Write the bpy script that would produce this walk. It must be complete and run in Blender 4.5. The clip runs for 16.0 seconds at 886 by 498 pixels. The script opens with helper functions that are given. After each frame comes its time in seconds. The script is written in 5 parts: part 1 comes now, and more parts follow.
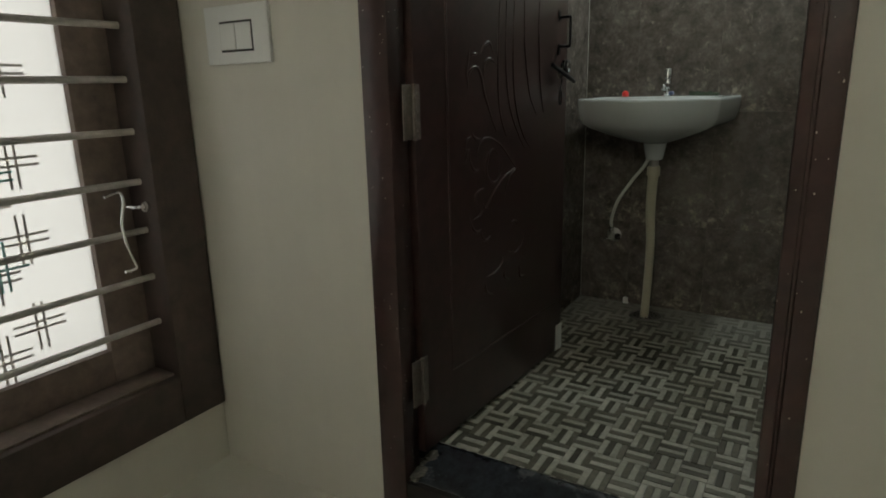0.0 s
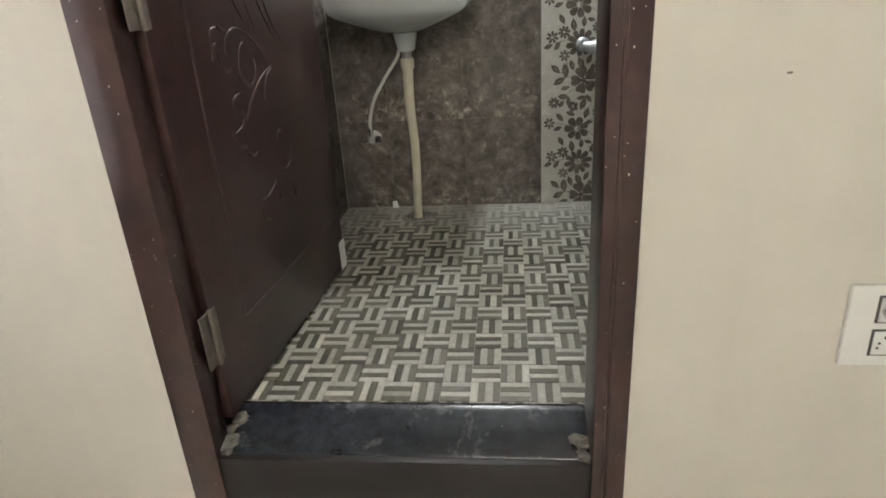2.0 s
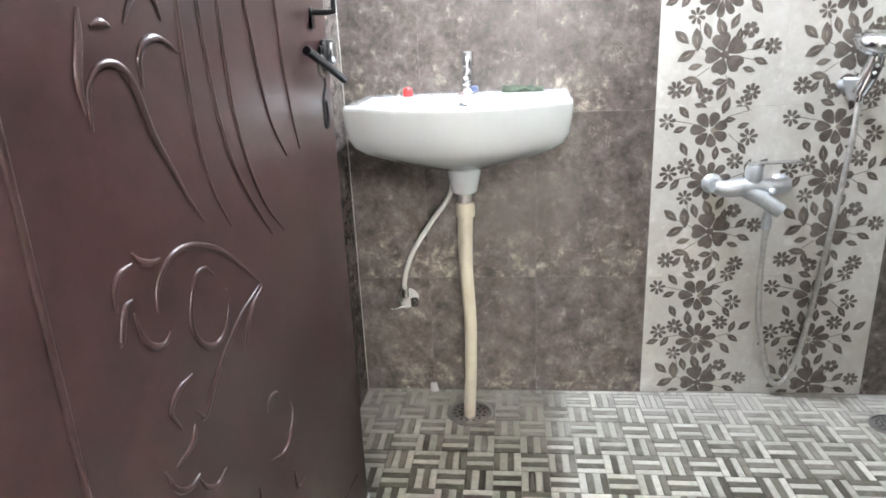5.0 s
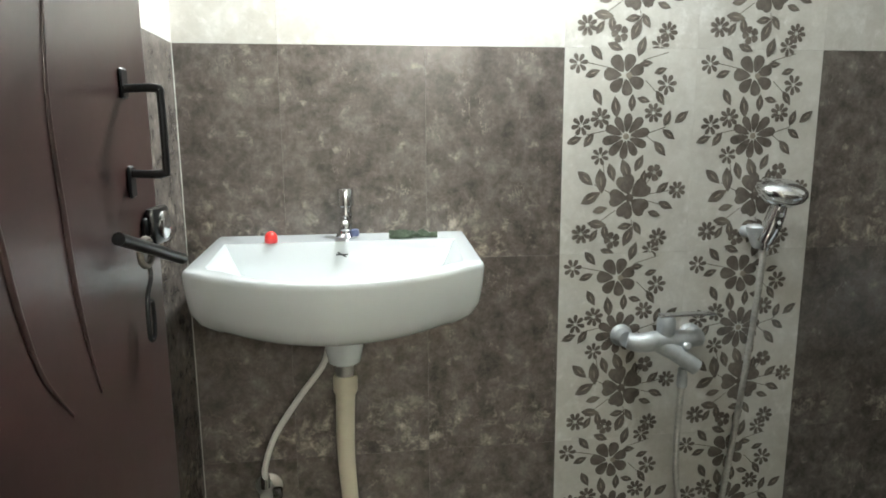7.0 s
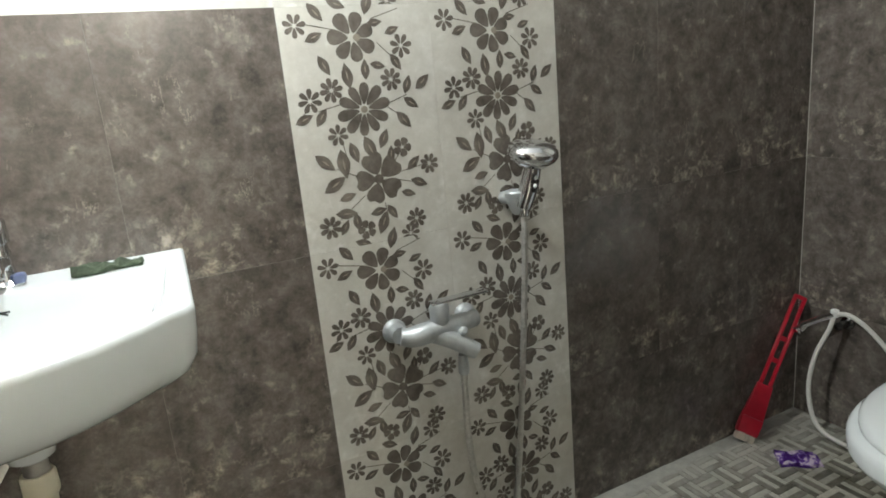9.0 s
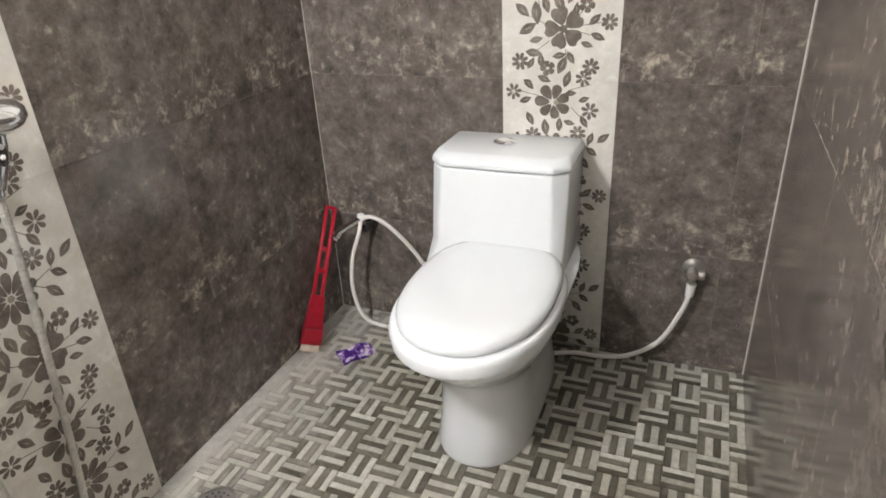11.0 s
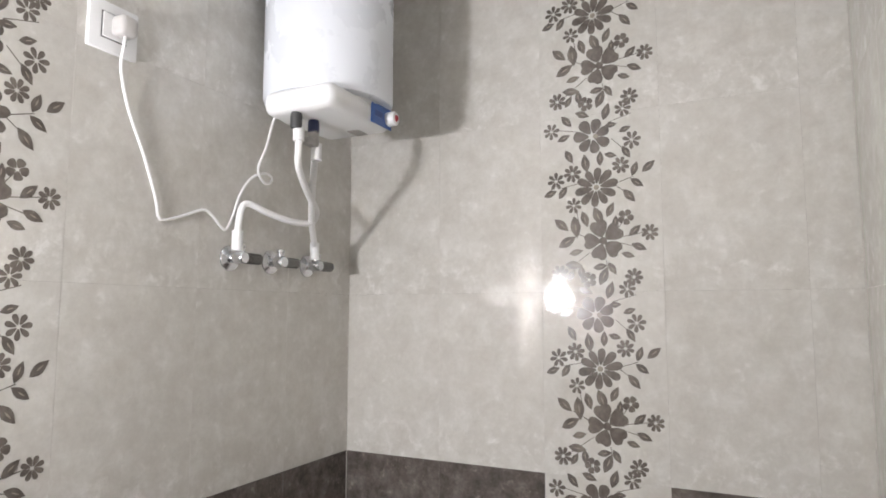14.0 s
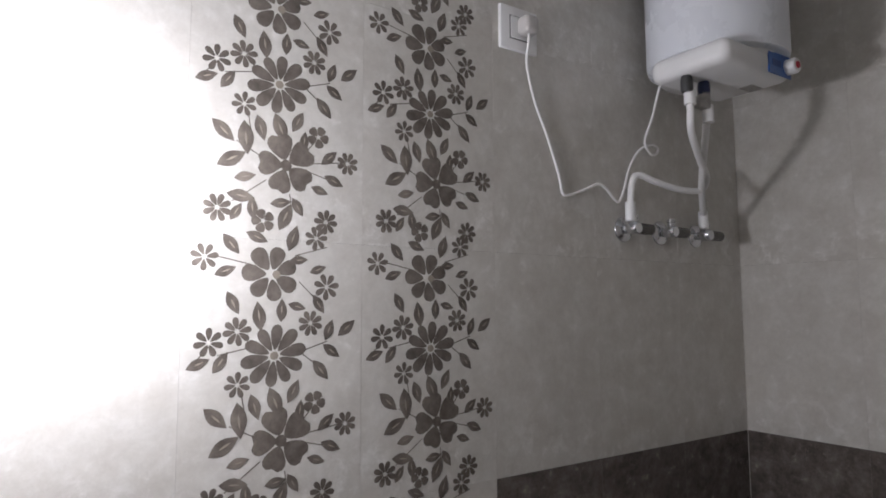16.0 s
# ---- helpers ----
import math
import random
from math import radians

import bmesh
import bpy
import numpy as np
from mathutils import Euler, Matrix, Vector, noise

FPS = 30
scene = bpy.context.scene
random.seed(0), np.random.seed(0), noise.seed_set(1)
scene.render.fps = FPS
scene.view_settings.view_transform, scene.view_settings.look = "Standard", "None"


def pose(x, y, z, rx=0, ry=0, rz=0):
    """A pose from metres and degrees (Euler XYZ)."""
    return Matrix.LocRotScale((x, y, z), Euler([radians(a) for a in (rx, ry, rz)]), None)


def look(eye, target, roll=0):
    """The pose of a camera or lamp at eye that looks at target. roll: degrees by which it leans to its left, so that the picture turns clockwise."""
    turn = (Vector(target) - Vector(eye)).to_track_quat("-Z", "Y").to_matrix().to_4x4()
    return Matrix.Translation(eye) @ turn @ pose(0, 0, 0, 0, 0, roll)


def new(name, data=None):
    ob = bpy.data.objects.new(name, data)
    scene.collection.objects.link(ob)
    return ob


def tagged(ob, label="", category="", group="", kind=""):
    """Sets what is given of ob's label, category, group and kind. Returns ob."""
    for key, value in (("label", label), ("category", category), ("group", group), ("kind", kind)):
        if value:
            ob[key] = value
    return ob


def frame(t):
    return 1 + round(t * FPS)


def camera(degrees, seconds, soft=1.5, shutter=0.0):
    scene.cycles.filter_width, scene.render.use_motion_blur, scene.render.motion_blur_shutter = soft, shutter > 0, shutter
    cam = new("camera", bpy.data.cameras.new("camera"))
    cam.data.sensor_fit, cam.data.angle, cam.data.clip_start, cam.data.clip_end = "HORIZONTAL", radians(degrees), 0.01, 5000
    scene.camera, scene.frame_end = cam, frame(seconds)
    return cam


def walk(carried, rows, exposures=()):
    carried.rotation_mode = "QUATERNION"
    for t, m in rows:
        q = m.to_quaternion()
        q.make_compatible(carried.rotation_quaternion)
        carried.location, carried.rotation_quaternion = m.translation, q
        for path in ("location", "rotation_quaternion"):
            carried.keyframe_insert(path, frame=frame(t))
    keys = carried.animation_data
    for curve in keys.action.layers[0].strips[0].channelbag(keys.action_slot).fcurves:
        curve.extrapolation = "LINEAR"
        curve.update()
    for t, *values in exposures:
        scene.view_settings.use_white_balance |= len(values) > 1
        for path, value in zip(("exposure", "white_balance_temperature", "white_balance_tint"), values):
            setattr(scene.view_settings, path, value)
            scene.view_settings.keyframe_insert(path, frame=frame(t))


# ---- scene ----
cam = camera(69.9, 16.0, soft=1.8)
PATH = [
    (0, (0.08, -2.619, 0.923), (-0.93, -0.966, 0.425), -1.4),
    (0.5, (0.023, -2.668, 0.894), (-0.537, -0.822, 0.368), 0.1),
    (1, (-0.044, -2.708, 0.888), (-0.343, -0.816, 0.313), -0.1),
    (1.5, (-0.085, -2.603, 0.858), (-0.301, -0.715, 0.236), -2.5),
    (2, (-0.113, -2.483, 0.85), (-0.336, -0.652, 0.078), -3.7),
    (2.5, (-0.137, -2.391, 0.856), (-0.408, -0.57, 0.074), -3.2),
    (3, (-0.195, -2.243, 0.834), (-0.361, -0.422, 0.025), -2.5),
    (3.5, (-0.268, -2.126, 0.828), (-0.338, -0.304, 0.005), -3.55),
    (4, (-0.304, -1.939, 0.823), (-0.406, -0.106, 0.029), -4.23),
    (4.2, (-0.31, -1.859, 0.857), (-0.485, -0.022, 0.086), -3.44),
    (4.5, (-0.332, -1.814, 0.914), (-0.579, 0.046, 0.222), -2.5),
    (5, (-0.369, -1.687, 0.963), (-0.582, 0.213, 0.375), -2.5),
    (5.2, (-0.394, -1.629, 0.98), (-0.572, 0.281, 0.415), -2.5),
    (7.3, (-0.433, -1.342, 1.069), (-0.136, 0.609, 0.745), -0.8),
    (7.5, (-0.422, -1.33, 1.071), (-0.09, 0.616, 0.751), -1.3),
    (8, (-0.383, -1.305, 1.078), (0.095, 0.607, 0.739), -2.0),
    (8.2, (-0.367, -1.286, 1.076), (0.179, 0.605, 0.724), -2.2),
    (10.3, (-0.175, -1.043, 1.149), (1.19, 0.144, 0.295), -6.6),
    (10.7, (-0.167, -1.076, 1.151), (1.373, -0.156, 0.267), -4.3),
    (11.1, (-0.155, -1.102, 1.163), (1.518, -0.452, 0.28), -3.1),
    (11.5, (-0.134, -1.118, 1.184), (1.62, -0.602, 0.373), -2.0),
    (12, (-0.108, -1.1, 1.276), (1.726, -0.548, 0.702), -0.8),
    (12.5, (-0.08, -1.075, 1.385), (1.796, -0.488, 0.988), -0.2),
    (13, (-0.074, -1.068, 1.5), (1.798, -0.383, 1.304), -0.6),
    (13.5, (-0.085, -1.077, 1.573), (1.762, -0.313, 1.608), -0.2),
    (14, (-0.101, -1.079, 1.655), (1.691, -0.207, 1.854), 0.1),
    (14.5, (-0.127, -1.065, 1.695), (1.591, -0.09, 2.008), 1.1),
    (15, (-0.139, -1.048, 1.692), (1.483, 0.083, 2.0), 1.6),
    (15.5, (-0.16, -1.025, 1.659), (1.279, 0.342, 1.924), 1.3),
    (16, (-0.205, -1.012, 1.596), (0.904, 0.643, 1.777), -0.2),
]
EXPOSURES = [(0.0, -1.22, 6500, -4), (0.5, 0.42, 5800, 3), (1.0, 0.66, 6050, 6), (2.0, 0.70, 6350, 8), (3.0, 0.92, 6250, 8), (3.5, 1.15, 6100, 9), (4.0, 1.95, 6150, 10),
             (4.5, 2.15, 6000, 11), (5.0, 2.15, 5850, 12), (7.5, 0.74, 6300, 1), (8.2, 0.74, 6300, 1), (10.5, 1.68, 6700, 13), (11.5, 1.95, 6550, 14), (12.5, 1.40, 6600, 15),
             (13.5, 1.12, 6500, 15), (14.5, 0.80, 6350, 16), (15.5, 0.62, 6350, 16), (16.0, -0.58, 6200, 19)]
walk(cam, [(t, look(e, g, r)) for t, e, g, r in PATH], EXPOSURES)

# ---- world and lamps ----
world = bpy.data.worlds.new("sky")
world.use_nodes = True
scene.world = world
sky = world.node_tree.nodes.new("ShaderNodeTexSky")
sky.sky_type, sky.sun_disc = "NISHITA", False
sky.sun_elevation, sky.sun_rotation = radians(40), radians(250)
world.node_tree.links.new(sky.outputs[0], world.node_tree.nodes["Background"].inputs[0])
world.node_tree.nodes["Background"].inputs[1].default_value = 0.12


def lamp(name, kind, m, power, color=(1, 1, 1), **more):
    data = bpy.data.lights.new(name, kind)
    data.energy, data.color = power, color
    for key, value in more.items():
        if key == "size":
            data.shadow_soft_size = value
        if key == "area":
            data.shape, data.size, data.size_y = "RECTANGLE", value[0], value[1]
    ob = new(name, data)
    ob.matrix_world = m
    return ob


sun = bpy.data.lights.new("sun", "SUN")
sun.energy, sun.angle, sun.color = 2.0, radians(0.5), (1, 0.95, 0.88)
sun_ob = new("sun", sun)
sun_ob.matrix_world = look((0, 0, 0), (math.cos(radians(40)) * 1.0, -0.25, -math.sin(radians(40))))

LAMP = (-0.22, -0.16, 1.745)
lamp("basin_bulb_light", "POINT", pose(*LAMP), 27, (0.97, 0.99, 1.0), size=0.055)
# unseen strip lamp added as fill to brighten the outer room's walls
lamp("room_fill_light", "AREA", pose(0.3, -4.45, 2.35, -55, 0, 0), 95, (1.0, 0.97, 0.93), area=(1.2, 0.06))
lamp("window_light", "AREA", pose(-1.62, -2.15, 0.8, 0, -90, 0), 30, (0.95, 0.98, 1.0), area=(1.2, 1.0))


# ---- materials ----
def nodes_of(name):
    m = bpy.data.materials.new(name)
    m.use_nodes = True
    return m, m.node_tree.nodes, m.node_tree.links, m.node_tree.nodes["Principled BSDF"]


def ramp(nodes, stops):
    r = nodes.new("ShaderNodeValToRGB")
    e = r.color_ramp.elements
    while len(e) < len(stops):
        e.new(0.5)
    for el, (p, c) in zip(e, stops):
        el.position, el.color = p, (*c, 1)
    return r


def noise_tex(nodes, links, scale, detail=6, rough=0.6, distort=0.0, vec=None):
    n = nodes.new("ShaderNodeTexNoise")
    n.inputs["Scale"].default_value, n.inputs["Detail"].default_value = scale, detail
    n.inputs["Roughness"].default_value, n.inputs["Distortion"].default_value = rough, distort
    if vec is not None:
        links.new(vec, n.inputs["Vector"])
    return n


def mixc(nodes, links, fac, a, b, mode="MIX"):
    n = nodes.new("ShaderNodeMix")
    n.data_type, n.blend_type = "RGBA", mode
    for sock, v in ((n.inputs["Factor"], fac), (n.inputs[6], a), (n.inputs[7], b)):
        if isinstance(v, (int, float)):
            sock.default_value = v
        elif isinstance(v, tuple):
            sock.default_value = (*v, 1)
        else:
            links.new(v, sock)
    return n.outputs[2]


def simple(name, color, rough=0.5, metal=0.0, vary=0.12, scale=30.0, bump=0.0, coat=0.0, spot=None, streak=0.0):
    """A surface with two scales of tone, a little uneven gloss and optional relief."""
    m, nodes, links, b = nodes_of(name)
    co = nodes.new("ShaderNodeTexCoord").outputs["Object"]
    n1 = noise_tex(nodes, links, scale, 8, 0.65, 0.2, co)
    n2 = noise_tex(nodes, links, scale * 0.13, 3, 0.5, 0.0, co)
    lo = tuple(c * (1 - vary) for c in color)
    hi = tuple(min(1, c * (1 + vary)) for c in color)
    r1 = ramp(nodes, [(0.3, lo), (0.7, hi)])
    links.new(n1.outputs[0], r1.inputs[0])
    r2 = ramp(nodes, [(0.3, (1 - vary,) * 3), (0.7, (1, 1, 1))])
    links.new(n2.outputs[0], r2.inputs[0])
    c = mixc(nodes, links, 1.0, r1.outputs[0], r2.outputs[0], "MULTIPLY")
    if streak:
        sc = nodes.new("ShaderNodeMapping")
        sc.inputs["Scale"].default_value = (7.0, 7.0, 0.9)
        links.new(co, sc.inputs[0])
        n5 = noise_tex(nodes, links, 1.0, 4, 0.55, 0.2, sc.outputs[0])
        r5 = ramp(nodes, [(0.40, (1 - streak,) * 3), (0.58, (1, 1, 1))])
        links.new(n5.outputs[0], r5.inputs[0])
        c = mixc(nodes, links, 1.0, c, r5.outputs[0], "MULTIPLY")
    if spot:
        n3 = noise_tex(nodes, links, spot[1], 4, 0.7, 0.4, co)
        r3 = ramp(nodes, [(spot[2], (0, 0, 0)), (spot[2] + 0.06, (1, 1, 1))])
        links.new(n3.outputs[0], r3.inputs[0])
        c = mixc(nodes, links, r3.outputs[0], c, spot[0])
    links.new(c, b.inputs["Base Color"])
    rr = nodes.new("ShaderNodeMapRange")
    links.new(n1.outputs[0], rr.inputs[0])
    rr.inputs[3].default_value, rr.inputs[4].default_value = rough * 0.8, min(1, rough * 1.2)
    links.new(rr.outputs[0], b.inputs["Roughness"])
    b.inputs["Metallic"].default_value = metal
    b.inputs["Coat Weight"].default_value = coat
    if bump:
        bp = nodes.new("ShaderNodeBump")
        bp.inputs["Strength"].default_value, bp.inputs["Distance"].default_value = bump, 0.002
        links.new(n1.outputs[0], bp.inputs["Height"])
        links.new(bp.outputs[0], b.inputs["Normal"])
    return m


def tile_mat(name, dark):
    """Glazed wall tile with clouded marbling; each tile has its own shift of the pattern."""
    m, nodes, links, b = nodes_of(name)
    co = nodes.new("ShaderNodeTexCoord").outputs["Object"]
    info = nodes.new("ShaderNodeObjectInfo")
    comb = nodes.new("ShaderNodeCombineXYZ")
    mul = nodes.new("ShaderNodeMath")
    mul.operation = "MULTIPLY"
    mul.inputs[1].default_value = 3.0
    links.new(info.outputs["Random"], mul.inputs[0])
    links.new(mul.outputs[0], comb.inputs[1])
    add = nodes.new("ShaderNodeVectorMath")
    links.new(co, add.inputs[0])
    links.new(comb.outputs[0], add.inputs[1])
    v = add.outputs[0]
    n1 = noise_tex(nodes, links, 17, 9, 0.70, 0.15, v)
    n2 = noise_tex(nodes, links, 70, 6, 0.75, 0.4, v)
    n3 = noise_tex(nodes, links, 34, 5, 0.6, 0.15, v)
    if dark:
        r1 = ramp(nodes, [(0.32, (0.070, 0.059, 0.052)), (0.5, (0.130, 0.111, 0.098)), (0.70, (0.205, 0.180, 0.157))])
        r2 = ramp(nodes, [(0.3, (0.7, 0.7, 0.7)), (0.7, (1.2, 1.2, 1.2))])
        vc = (0.43, 0.375, 0.31)
    else:
        r1 = ramp(nodes, [(0.3, (0.50, 0.475, 0.43)), (0.5, (0.56, 0.54, 0.495)), (0.72, (0.65, 0.635, 0.595))])
        r2 = ramp(nodes, [(0.3, (0.95, 0.95, 0.95)), (0.7, (1.03, 1.03, 1.03))])
        vc = (0.74, 0.725, 0.69)
    # pale patches gather near the foot of each tile
    sep = nodes.new("ShaderNodeSeparateXYZ")
    links.new(co, sep.inputs[0])
    band = nodes.new("ShaderNodeMapRange")
    band.inputs[1].default_value, band.inputs[2].default_value = -0.05, -0.16
    band.inputs[3].default_value, band.inputs[4].default_value = 0.0, 1.0 if dark else 0.8
    links.new(sep.outputs[2], band.inputs[0])
    patch = ramp(nodes, [(0.52, (0, 0, 0)), (0.60, (0.4, 0.4, 0.4)), (0.66, (0.95, 0.95, 0.95))])
    n4 = noise_tex(nodes, links, 24, 8, 0.7, 0.3, v)
    links.new(n4.outputs[0], patch.inputs[0])
    up = nodes.new("ShaderNodeMapping")
    up.inputs["Scale"].default_value = (1.0, 1.0, 0.38)
    links.new(v, up.inputs[0])
    n6 = noise_tex(nodes, links, 30, 6, 0.65, 0.25, up.outputs[0])
    hair = ramp(nodes, [(0.485, (0, 0, 0)), (0.5, (1, 1, 1)), (0.515, (0, 0, 0))])
    links.new(n6.outputs[0], hair.inputs[0])
    n7 = noise_tex(nodes, links, 9, 5, 0.7, 0.3, v)
    where = ramp(nodes, [(0.56, (0, 0, 0)), (0.66, (0.55, 0.55, 0.55) if dark else (0.2, 0.2, 0.2))])
    links.new(n7.outputs[0], where.inputs[0])
    thin = nodes.new("ShaderNodeMath")
    thin.operation = "MULTIPLY"
    links.new(hair.outputs[0], thin.inputs[0])
    links.new(where.outputs[0], thin.inputs[1])
    both = nodes.new("ShaderNodeMath")
    both.operation = "MULTIPLY"
    links.new(band.outputs[0], both.inputs[0])
    links.new(patch.outputs[0], both.inputs[1])
    vein = ramp(nodes, [(0.62, (0, 0, 0)), (0.74, (0.5, 0.5, 0.5))])
    most = nodes.new("ShaderNodeMath")
    most.operation = "MAXIMUM"
    links.new(n1.outputs[0], r1.inputs[0])
    links.new(n2.outputs[0], r2.inputs[0])
    links.new(n3.outputs[0], vein.inputs[0])
    c = mixc(nodes, links, 1.0, r1.outputs[0], r2.outputs[0], "MULTIPLY")
    links.new(vein.outputs[0], most.inputs[0])
    links.new(both.outputs[0], most.inputs[1])
    c = mixc(nodes, links, most.outputs[0], c, vc)
    c = mixc(nodes, links, thin.outputs[0], c, vc)
    links.new(c, b.inputs["Base Color"])
    b.inputs["Roughness"].default_value = 0.14 if dark else 0.045
    b.inputs["Specular IOR Level"].default_value = 0.36 if dark else 0.5
    bp = nodes.new("ShaderNodeBump")
    bp.inputs["Strength"].default_value, bp.inputs["Distance"].default_value = 0.05, 0.002
    links.new(n1.outputs[0], bp.inputs["Height"])
    links.new(bp.outputs[0], b.inputs["Normal"])
    return m


DARK_TILE = tile_mat("dark_marbled_tile", True)
LIGHT_TILE = tile_mat("pale_marbled_tile", False)
GROUT = simple("grout", (0.47, 0.445, 0.40), 0.85, vary=0.15, scale=60)
JOINT = simple("tile_joint", (0.22, 0.20, 0.175), 0.85, vary=0.35, scale=60)
PRINT = simple("grey_brown_print", (0.172, 0.148, 0.126), 0.14, vary=0.42, scale=26)
PRINT_PALE = simple("pale_print_vein", (0.30, 0.262, 0.215), 0.18, vary=0.15, scale=40)
PLASTER = simple("cream_wall_paint", (0.66, 0.63, 0.57), 0.55, vary=0.03, scale=6, bump=0.05, streak=0.025)
PLASTER_WHITE = simple("white_ceiling_paint", (0.74, 0.74, 0.74), 0.7, vary=0.03, scale=6, bump=0.04)
WOOD = simple("dark_red_brown_stained_wood", (0.046, 0.0225, 0.0215), 0.30, vary=0.35, scale=22, bump=0.12, spot=((0.40, 0.34, 0.29), 75, 0.765))
GRANITE = simple("black_granite_with_cement_smears", (0.026, 0.029, 0.036), 0.24, vary=0.45, scale=40, spot=((0.060, 0.064, 0.070), 12, 0.585))
CERAMIC = simple("white_glazed_ceramic", (0.66, 0.69, 0.70), 0.07, vary=0.01, scale=5, coat=0.3)
CHROME = simple("chrome", (0.72, 0.73, 0.75), 0.13, 1.0, vary=0.05, scale=30)
DULL_CHROME = simple("limescaled_chrome", (0.50, 0.52, 0.53), 0.42, 0.6, vary=0.2, scale=25)
WHITE_PLASTIC = simple("white_plastic", (0.78, 0.78, 0.77), 0.35, vary=0.03, scale=10)
BLACK_IRON = simple("black_painted_iron", (0.015, 0.015, 0.017), 0.3, 0.5, vary=0.2, scale=40)
STEEL = simple("dull_steel", (0.42, 0.40, 0.38), 0.4, 0.8, vary=0.2, scale=40)


def glow(name, color, strength):
    m, nodes, links, b = nodes_of(name)
    b.inputs["Emission Color"].default_value = (*color, 1)
    b.inputs["Emission Strength"].default_value = strength
    return m


# ---- mesh tools ----
def part(name, bm, material, parent=None, label="", smooth=None, kind=""):
    me = bpy.data.meshes.new(name)
    if smooth is not None:
        for f in bm.faces:
            f.smooth = True
        for e in bm.edges:
            if len(e.link_faces) == 2 and e.calc_face_angle(0) > radians(smooth):
                e.smooth = False
    bm.to_mesh(me)
    bm.free()
    for m in material if isinstance(material, (list, tuple)) else [material]:
        me.materials.append(m)
    ob = new(name, me)
    ob.parent = parent
    return tagged(ob, label=label, kind=kind)


def thing(name, at, label, category, group="", rz=0.0):
    ob = new(name)
    ob.empty_display_size = 0.05
    ob.location = at
    ob.rotation_euler = (0, 0, radians(rz))
    return tagged(ob, label=label, category=category, group=group)


def box(x0, x1, y0, y1, z0, z1, bevel=0.0, seg=2, bm=None):
    own = bmesh.new()
    bmesh.ops.create_cube(own, size=1.0, matrix=Matrix.Translation(((x0 + x1) / 2, (y0 + y1) / 2, (z0 + z1) / 2)) @ Matrix.Diagonal((abs(x1 - x0), abs(y1 - y0), abs(z1 - z0), 1)))
    if bevel:
        bmesh.ops.bevel(own, geom=own.edges[:], offset=bevel, segments=seg, profile=0.5, affect="EDGES")
    if bm is None:
        return own
    return join(bm, own)


def join(bm, own, m=None):
    if m is not None:
        own.transform(m)
    me = bpy.data.meshes.new("tmp")
    own.to_mesh(me)
    own.free()
    bm.from_mesh(me)
    bpy.data.meshes.remove(me)
    return bm


def lathe(profile, n=28, m=None):
    """A turned body about z from (radius, z) pairs."""
    bm = bmesh.new()
    rings = []
    for r, z in profile:
        rings.append([bm.verts.new((max(r, 1e-5) * math.cos(2 * math.pi * k / n), max(r, 1e-5) * math.sin(2 * math.pi * k / n), z)) for k in range(n)])
    for a, b in zip(rings, rings[1:]):
        for k in range(n):
            bm.faces.new((a[k], a[(k + 1) % n], b[(k + 1) % n], b[k]))
    bm.faces.new(rings[0][::-1])
    bm.faces.new(rings[-1])
    bmesh.ops.recalc_face_normals(bm, faces=bm.faces[:])
    if m is not None:
        bm.transform(m)
    return bm


def smooth_path(points, steps=10):
    pts = [Vector(p) for p in points]
    ext = [2 * pts[0] - pts[1]] + pts + [2 * pts[-1] - pts[-2]]
    out = []
    for i in range(1, len(ext) - 2):
        a, b, c, d = ext[i - 1 : i + 3]
        for s in range(steps):
            t = s / steps
            out.append(0.5 * ((2 * b) + (c - a) * t + (2 * a - 5 * b + 4 * c - d) * t * t + (3 * b - a - 3 * c + d) * t**3))
    out.append(pts[-1])
    return out


def tube(points, radius, n=12, steps=10, ribs=0.0):
    """A round tube along a smooth line; radius is a number or a function of 0..1; ribs: depth of rings."""
    path = smooth_path(points, steps) if steps else [Vector(p) for p in points]
    bm = bmesh.new()
    rings, side = [], None
    for i, p in enumerate(path):
        ahead = (path[min(i + 1, len(path) - 1)] - path[max(i - 1, 0)]).normalized()
        if side is None:
            side = ahead.orthogonal().normalized()
        side = (side - ahead * side.dot(ahead)).normalized()
        up = ahead.cross(side)
        r = radius(i / (len(path) - 1)) if callable(radius) else radius
        r += ribs * (i % 2)
        rings.append([bm.verts.new(p + side * (r * math.cos(2 * math.pi * k / n)) + up * (r * math.sin(2 * math.pi * k / n))) for k in range(n)])
    for a, b in zip(rings, rings[1:]):
        for k in range(n):
            bm.faces.new((a[k], a[(k + 1) % n], b[(k + 1) % n], b[k]))
    bm.faces.new(rings[0][::-1])
    bm.faces.new(rings[-1])
    bmesh.ops.recalc_face_normals(bm, faces=bm.faces[:])
    return bm


def loft(rings, cap=True):
    bm = bmesh.new()
    vs = [[bm.verts.new(p) for p in ring] for ring in rings]
    n = len(vs[0])
    for a, b in zip(vs, vs[1:]):
        for k in range(n):
            bm.faces.new((a[k], a[(k + 1) % n], b[(k + 1) % n], b[k]))
    if cap:
        bm.faces.new(vs[0][::-1])
        bm.faces.new(vs[-1])
    bmesh.ops.recalc_face_normals(bm, faces=bm.faces[:])
    return bm


